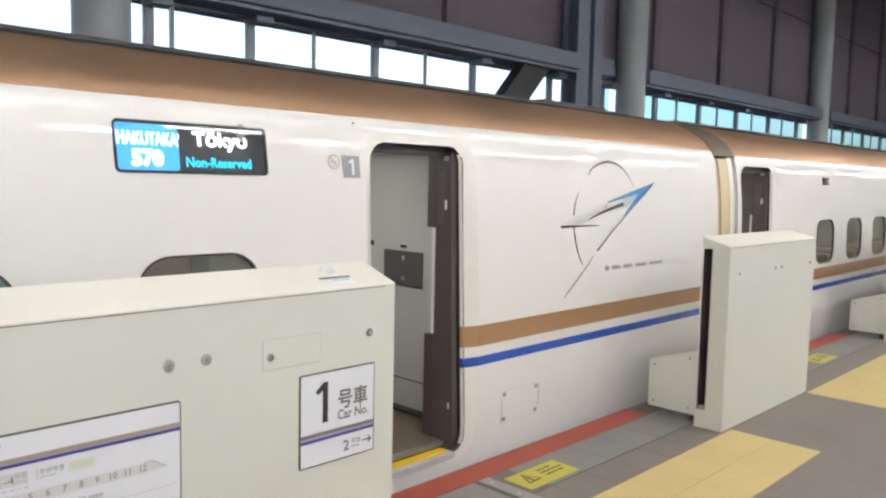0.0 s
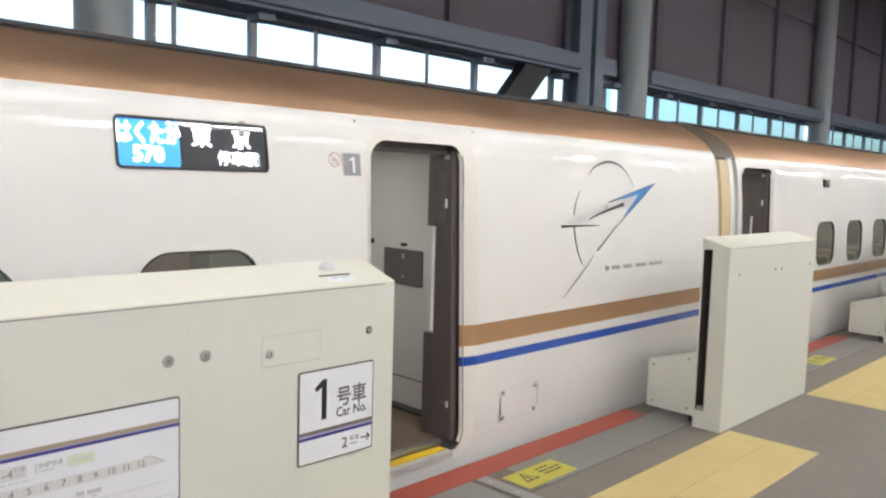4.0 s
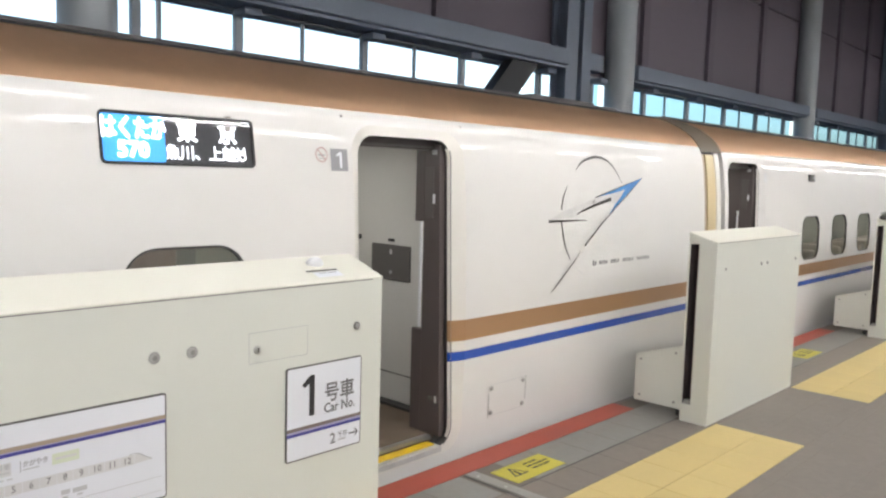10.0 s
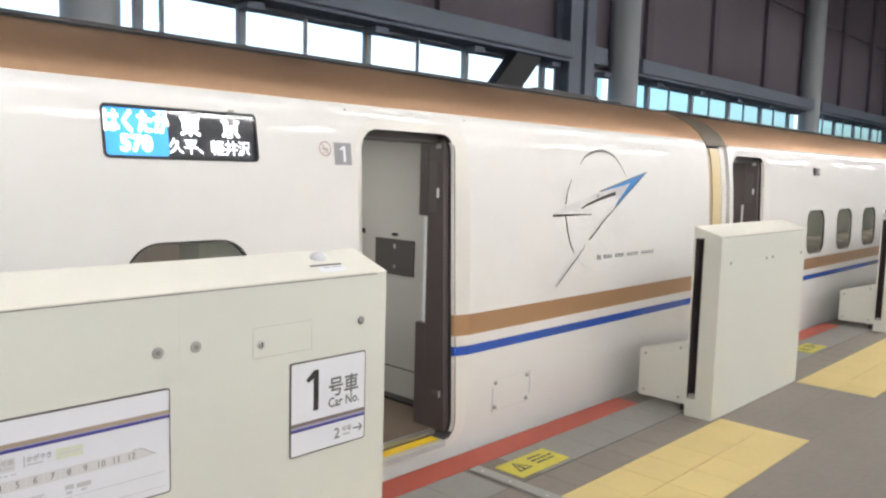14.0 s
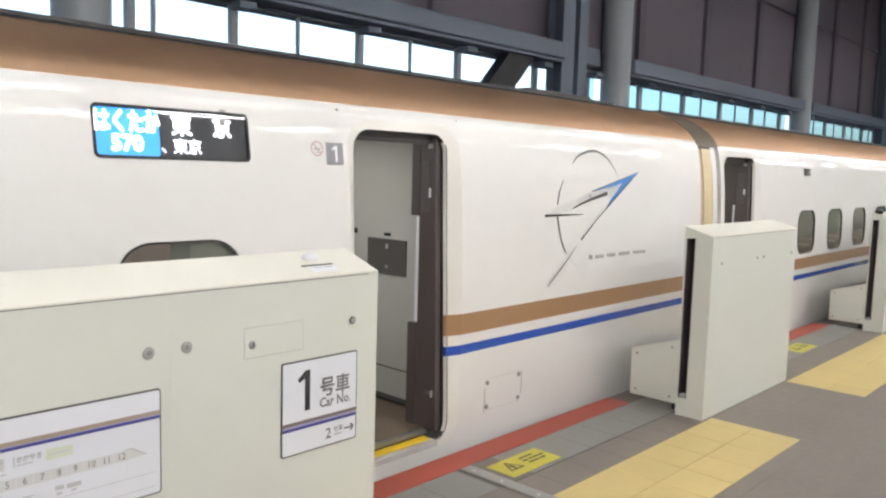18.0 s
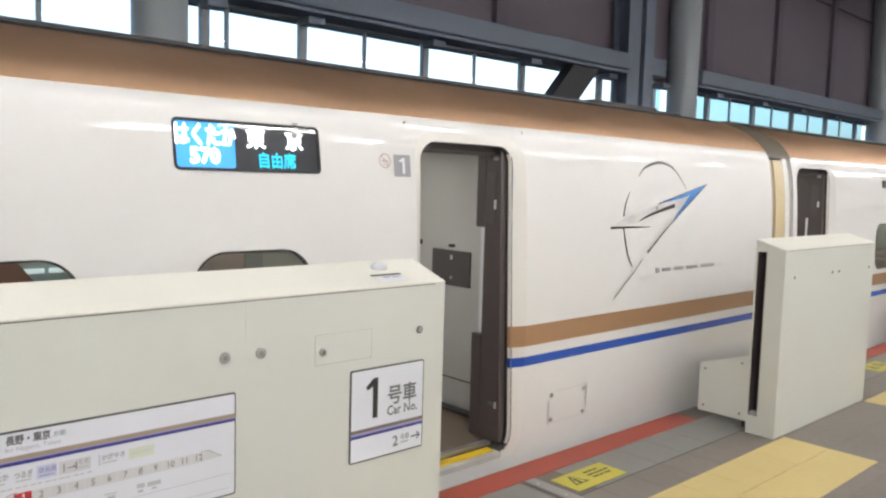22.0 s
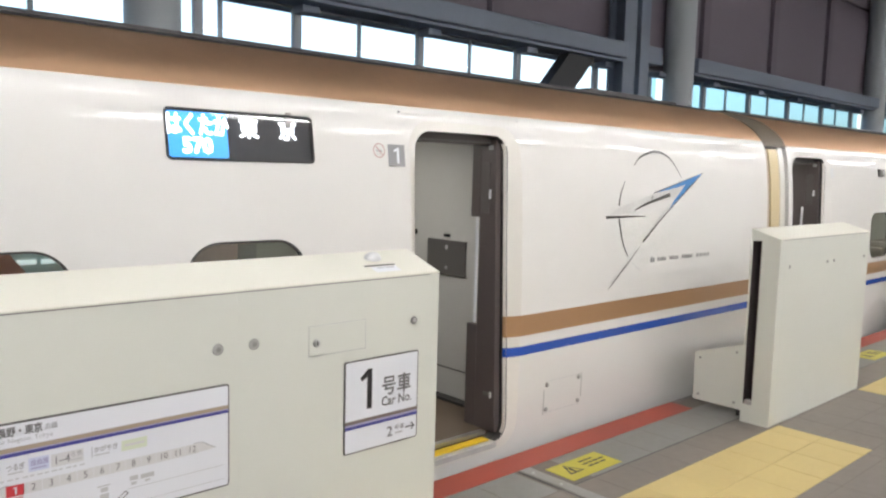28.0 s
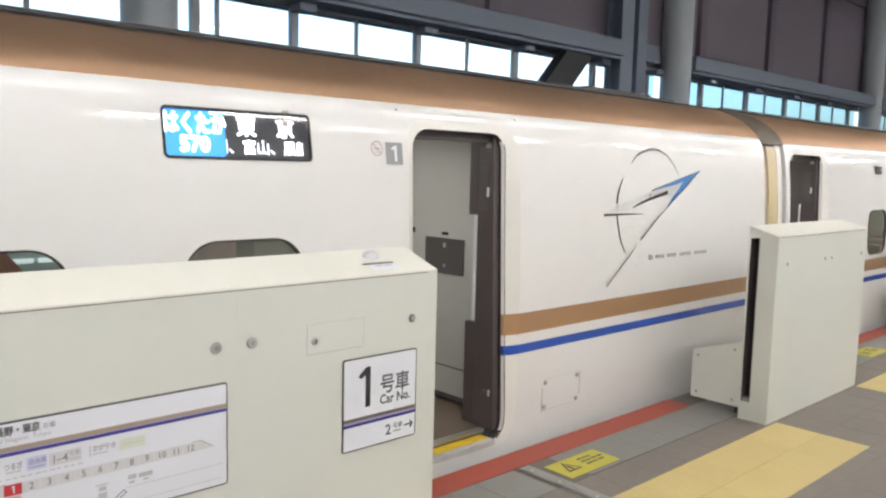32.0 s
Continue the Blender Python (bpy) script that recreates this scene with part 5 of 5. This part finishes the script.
def film(name, x0, x1, z0, z1, mt, ob, lift=0.0062):
    return part(name, plate(x0, x1, z0, z1, GF - lift), mt, ob)


def words(name, text, size, x, z, mt, ob, width=None, align="LEFT", bold=0.0, lift=0.0066):
    return part(name, lettering(text, size, x, z, GF - lift, width, bold, align), mt, ob)


# the car number sign
sheet_of(0.929, 0.930, -0.1314, 0.0852)
cs = sign_base("car_number_sign", 1.868, 2.248, 0.596, 0.974, "white car number sign on the gate front")
one = figure_one(1.990, 0.768, 0.164, 0.025)
for v in one.verts:
    v.co.y = GF - 0.0066
part("number", one, "ink", cs)
words("kanji", "号車", 0.086, 2.050, 0.815, "ink_mid", cs, width=0.150, bold=0.0014)
words("english", "Car No.", 0.056, 2.050, 0.765, "ink_mid", cs, width=0.158, bold=0.0008)
film("brown_line", 1.8725, 2.2435, 0.717, 0.731, "sign_brown", cs)
film("lilac_line", 1.8725, 2.2435, 0.708, 0.717, "lilac", cs)
film("navy_line", 1.8725, 2.2435, 0.696, 0.708, "navy", cs)
words("next_number", "2", 0.062, 2.082, 0.629, "ink_mid", cs, bold=0.0008)
words("next_kanji", "号車", 0.026, 2.122, 0.650, "ink_mid", cs)
film("next_small", 2.126, 2.166, 0.634, 0.640, "ink_soft", cs)
arrow = stroke([(2.182, 0.651), (2.228, 0.651)], [0.0055, 0.0055])
stroke([(2.213, 0.666), (2.229, 0.651)], [0.0055, 0.0055], arrow)
stroke([(2.213, 0.636), (2.229, 0.651)], [0.0055, 0.0055], arrow)
for v in arrow.verts:
    v.co.y = GF - 0.0066
part("arrow", arrow, "ink", cs)

# the boarding sign with the row of cars
sheet_of(0.900, 0.932, -0.0803, 0.0916)
bs = sign_base("boarding_sign", 0.322, 1.367, 0.600, 0.965, "wide white boarding sign with a row of numbered cars")
film("tan_line", 0.3265, 1.3625, 0.877, 0.891, "tan", bs)
film("lilac_line", 0.3265, 1.3625, 0.8735, 0.877, "lilac", bs)
film("navy_line", 0.3265, 1.3625, 0.863, 0.8735, "navy", bs)
la = stroke([(0.552, 0.924), (0.601, 0.924)], [0.006, 0.006])
stroke([(0.570, 0.938), (0.552, 0.924)], [0.006, 0.006], la)
stroke([(0.570, 0.910), (0.552, 0.924)], [0.006, 0.006], la)
for v in la.verts:
    v.co.y = GF - 0.0066
part("arrow", la, "ink_mid", bs)
words("line_name", "長野・東京", 0.030, 0.622, 0.927, "ink_mid", bs, width=0.122, bold=0.0010)
words("line_name_small", "方面", 0.019, 0.753, 0.929, "ink_mid", bs)
words("line_english", "for Nagano, Tokyo", 0.020, 0.620, 0.905, "ink_soft", bs, width=0.156)
film("row_edge", 0.549, 0.551, 0.808, 0.846, "ink_soft", bs)
words("first_name", "はくたか", 0.023, 0.556, 0.826, "ink_soft", bs, width=0.070, bold=0.0006)
words("train_name", "つるぎ", 0.023, 0.643, 0.823, "ink_soft", bs, width=0.050, bold=0.0006)
for a, b in ((0.560, 0.618), (0.648, 0.690)):
    film("small_print", a, b, 0.812, 0.816, "print_pale", bs)
film("free_seat_box", 0.705, 0.763, 0.807, 0.848, "bluefilm", bs)
words("free_seats", "自由席", 0.019, 0.710, 0.826, "lilac", bs, width=0.048, bold=0.0006)
film("small_print", 0.712, 0.756, 0.814, 0.818, "lilac", bs, 0.0066)
film("cars_box", 0.769, 0.864, 0.806, 0.846, "cell_grey", bs)
words("cars_range", "1–4", 0.036, 0.775, 0.813, "ink_mid", bs, width=0.042)
words("cars_kanji", "号車", 0.019, 0.823, 0.827, "ink_soft", bs)
film("small_print", 0.824, 0.858, 0.814, 0.818, "print_pale", bs, 0.0066)
film("train_edge", 0.889, 0.8915, 0.808, 0.843, "ink_soft", bs)
words("second_name", "かがやき", 0.021, 0.896, 0.824, "ink_soft", bs, width=0.072, bold=0.0006)
film("second_small", 0.897, 0.945, 0.812, 0.816, "print_pale", bs)
film("green_box", 0.983, 1.067, 0.808, 0.842, "greenfilm", bs)
film("green_text", 0.992, 1.058, 0.822, 0.829, "cell_grey", bs, 0.0066)
for k in range(14):
    film("small_print", 0.585 + 0.0205 * k, 0.597 + 0.0205 * k + 0.004 * (k % 2), 0.793, 0.797, "print_pale", bs)
PITCH = 0.0507
last = 0.6415 + 12 * PITCH
nose = [polygon([(0.584, 0.746), (0.641, 0.746), (0.641, 0.778), (0.633, 0.778), (0.612, 0.768)]), polygon([(last, 0.746), (1.312, 0.749), (1.285, 0.764), (last + 0.012, 0.778), (last, 0.778)])]
for bm in nose:
    for v in bm.verts:
        v.co.y = GF - 0.0062
    part("car_nose", bm, "cell_grey", bs)
for pts in ([(0.584, 0.746), (0.612, 0.768), (0.633, 0.779), (0.650, 0.780)], [(last - 0.02, 0.780), (last + 0.012, 0.779), (1.285, 0.765), (1.312, 0.750)]):
    ln = stroke(pts, [0.0022, 0.0032, 0.0022])
    for v in ln.verts:
        v.co.y = GF - 0.0066
    part("nose_line", ln, "ink_soft", bs)
for k in range(12):
    x = 0.6415 + PITCH * k
    film("car_cell", x, x + PITCH - 0.0014, 0.744, 0.778, "redfilm" if k == 0 else "cell_grey", bs)
    if k == 0:
        fig = figure_one(x + 0.027, 0.750, 0.023, 0.0042)
        for v in fig.verts:
            v.co.y = GF - 0.0070
        part("car_digit", fig, "paper", bs)
    else:
        words("car_digit", str(k + 1), 0.030, x + 0.025, 0.7515, "ink_mid", bs, align="CENTER", lift=0.0070)
for x0, z in ((1.00, 0.679), (1.02, 0.629)):
    film("rule_line", x0, 1.345, z, z + 0.002, "print_pale", bs)
film("red_note", 0.647, 0.687, 0.718, 0.741, "redpale", bs)
film("red_note_small", 0.655, 0.678, 0.704, 0.713, "redpale", bs)
for x0, x1, z0, z1 in ((0.904, 0.945, 0.708, 0.712), (0.914, 0.938, 0.690, 0.704), (0.912, 0.940, 0.657, 0.684), (1.008, 1.036, 0.705, 0.720), (1.044, 1.090, 0.703, 0.718), (1.012, 1.030, 0.690, 0.699), (0.840, 0.875, 0.655, 0.664), (1.058, 1.076, 0.691, 0.698)):
    film("small_print", x0, x1, z0, z1, "print_pale", bs)
for a, b in (((0.958, 0.648), (0.994, 0.676)), ((0.966, 0.640), (1.002, 0.667)), ((0.990, 0.677), (1.003, 0.667))):
    mm = stroke([a, b], [0.003, 0.003])
    for v in mm.verts:
        v.co.y = GF - 0.0066
    part("map_mark", mm, "ink_mid", bs)


SHEET[0] = Matrix.Identity(4)


# ---- markings and paving on the platform ----
def flat(name, x0, x1, y0, y1, mt, ob, z0=-0.012, z1=0.0, label=""):
    return part(name, box(x0, x1, y0, y1, z0, z1, 0.002, segments=1), mt, ob, label)


for x0, x1 in ((1.6, 5.125), (6.85, 9.76)):
    structure("edge_line", box(x0, x1, 2.842, 3.028, -0.012, 0.003), "red", "worn red painted line along the platform edge", "edge line")
structure("edge_nosing", box(-16, 62, 2.992, 3.038, -1.25, -0.003, 0.004, segments=1), "concrete", "grey concrete nosing of the platform edge", "platform edge")

random.seed(11)
x = 1.6
while x < 13.0:
    w = random.uniform(0.18, 0.5)
    if random.random() < 0.8:
        part("dark_joint", box(x, x + w, 2.510 - random.uniform(0.001, 0.004), 2.517, -0.004, 0.0011), "seal", platform)
    x += w + random.uniform(0.0, 0.06)
part("dark_joint", box(3.208, 3.220, 1.70, 2.83, -0.004, 0.0012), "seal", platform)
strip_cover = tagged(part("joint_cover", box(3.228, 3.310, 1.36, 2.832, 0.0005, 0.005, 0.002, segments=1), "cover_metal"), "flat grey metal joint cover strip on the platform", "joint cover")
for y in (1.55, 1.90, 2.16, 2.31, 2.56, 2.76):
    part("screw", rod((3.261, y, 0.004), (3.261, y, 0.0065), 0.009, sides=8), "steel", strip_cover)


def warning_film(x, w):
    ob = tagged(part("warning_film", box(x, x + w, 2.548, 2.753, 0.0008, 0.003), "sticker"), "yellow warning film with a black triangle on the platform", "floor sign", "warning films")
    k = w / 0.49
    tri = bmesh.new()
    cx, cy, r = x + 0.125 * k, 2.648, 0.078
    pts = [(cx + r * k * math.cos(radians(a)), cy + r * math.sin(radians(a))) for a in (90, 210, 330)]
    inn = [(cx + 0.70 * r * k * math.cos(radians(a)), cy + 0.70 * r * math.sin(radians(a))) for a in (90, 210, 330)]
    o, q = [tri.verts.new((*p, 0.0045)) for p in pts], [tri.verts.new((*p, 0.0045)) for p in inn]
    for i in range(3):
        tri.faces.new((o[i], o[(i + 1) % 3], q[(i + 1) % 3], q[i]))
    part("triangle", tri, "ink", ob)
    part("bang", box(cx - 0.007, cx + 0.007, cy - 0.03, cy + 0.03, 0.003, 0.0045), "ink", ob)
    for y, spans in ((2.703, ((0.26, 0.30), (0.31, 0.345), (0.355, 0.385))), (2.666, ((0.25, 0.30), (0.31, 0.34), (0.35, 0.40), (0.41, 0.455))), (2.629, ((0.26, 0.31), (0.32, 0.36), (0.375, 0.43)))):
        for x0, x1 in spans:
            part("bar", box(x + x0 * k, x + x1 * k, y - 0.0075, y + 0.0075, 0.003, 0.0042), "ink", ob)
    return ob


warning_film(3.357, 0.458)
warning_film(7.945, 0.45)

# slabs between the red line and the tiles, tactile tiles and stone tiles, piece by piece
shared = {}


def piece(name, w, d, mt, x, y, parent):
    key = (name, round(w, 3), round(d, 3))
    if key not in shared:
        ob = part(name, box(0.001, w - 0.001, 0.001, d - 0.001, -0.012, 0.0, 0.0012 if name == "tactile_tile" else 0.0, segments=1), mt, parent)
        shared[key] = ob.data
    else:
        ob = new(name, shared[key])
        ob.parent = parent
    ob.location = (x, y, random.uniform(-0.0004, 0.0003))
    return ob


x = -0.165
while x < 14:
    if not 3.0 < x < 3.25:
        piece("edge_slab", 0.301, 0.322, "slab", x, 2.518, platform)
    piece("paving_slab", 0.301, 0.246, "tile", x, 2.264, platform)
    x += 0.305
for x0, n, last in ((1.498, 12, 0.15), (6.705, 10, 0.0)):
    for k in range(n + (last > 0)):
        w = last if k == n else 0.300
        if x0 + 0.3 * k < 3.302 < x0 + 0.3 * k + w:
            continue
        for y in (1.657, 1.9595):
            t = piece("tactile_tile", w - 0.002, 0.3005, "tactile", x0 + 0.300 * k, y, platform)
            t.location.z += 0.003
for y in (1.657, 1.9595):
    t = piece("tactile_tile", 0.294, 0.3005, "tactile", 3.304, y, platform)
    t.location.z += 0.003
for k in range(14):
    piece("stone_tile", 0.670, 0.100, "tile", 3.140 + 0.670 * k, 1.556, platform)
    for r in range(8):
        piece("stone_tile", 0.670, 0.335, "tile", 3.140 + 0.670 * k, 1.220 - 0.335 * r, platform)
for k in range(5):
    for y in (1.657, 1.9595):
        piece("stone_tile", 0.2885, 0.3005, "tile", 5.252 + 0.2905 * k, y, platform)
rest = bmesh.new()
for k in range(-28, 80):
    for r in range(-3, 22):
        x, y = 3.140 + 0.670 * k, 1.220 - 0.335 * r
        if (0 <= k < 14 and -1 <= r < 8) or r < -1 and not (x < 0.5 or x > 9.75) or y < -6.4:
            continue
        quad(rest, (x + 0.002, y + 0.002, 0), (x + 0.668, y + 0.002, 0), (x + 0.668, y + 0.333, 0), (x + 0.002, y + 0.333, 0))
tagged(part("distant_paving", rest, "tile", platform), kind="stuff")


# ---- what moves: the two flip plates and the running line of the display ----
def motions():
    names = [(0.0, 180.0)]
    for t, a, b in ((2.36, 180, 0), (23.76, 0, 180), (27.93, 180, 0)):
        names += [(t - 0.06, a), (t - 0.027, a + (b - a) / 3), (t + 0.007, a + (b - a) * 2 / 3), (t + 0.04, b)]
    names.append((32.0, 0.0))
    walk(name_flap, [(t, turned(NAME_AT, d)) for t, d in names])
    walk(place_flap, [(t, turned(PLACE_AT, d)) for t, d in names])
    blink = 1 / FPS

    def snap(t):
        return math.floor(t * FPS) / FPS

    # each running word waits behind the right mask, crosses the field, and rests behind the left part
    speed, left = 3.77 * CELL, SPLIT
    first = 0
    for k, (ob, text) in enumerate(zip(running_words, WORDS)):
        rest = -0.6 * (k + 1.6)
        rows = [(0.0, rest)]
        for zero in (4.691, 30.191):
            # the moment at which this word's left end stands at the left of the field
            t_left = zero + first * CELL / speed
            t_in = snap(t_left - (RIGHT + 0.06 - left) / speed)
            t_out = snap(t_left + (len(text) * CELL + 0.05) / speed)
            if t_in > 31.5:
                continue
            rows += [(t_in - blink, rest), (t_in, left + (t_left - t_in) * speed)]
            n = max(2, int((t_out - t_in) / 0.4))
            for q in range(1, n + 1):
                t = t_in + (t_out - t_in) * q / n
                if t < 32.0:
                    rows.append((t, left + (t_left - t) * speed))
            if t_out < 32.0:
                rows.append((t_out + blink, rest))
            else:
                rows.append((32.0, left + (t_left - 32.0) * speed))
        if rows[-1][0] < 32.0:
            rows.append((32.0, rest))
        walk(ob, [(t, word_at(u)) for t, u in rows])
        first += len(text)
    for ob, shown, k in ((seat_words[0], [(19.55, 23.73)], 14), (seat_words[1], [(-1.0, 2.33), (23.77, 27.92)], 15)):
        away, rows = -SPLIT - 0.6 * (k - 12), []
        for a, b in shown:
            a, b = snap(a), snap(b)
            rows += [(0.0, 0.0)] if a < 0 else [(a - blink, away), (a, 0.0)]
            rows += [(b, 0.0), (b + blink, away)]
        if rows[0][0] > 0:
            rows.insert(0, (0.0, away))
        walk(ob, [(t, word_at(u)) for t, u in rows + [(32.0, away)]])


motions()
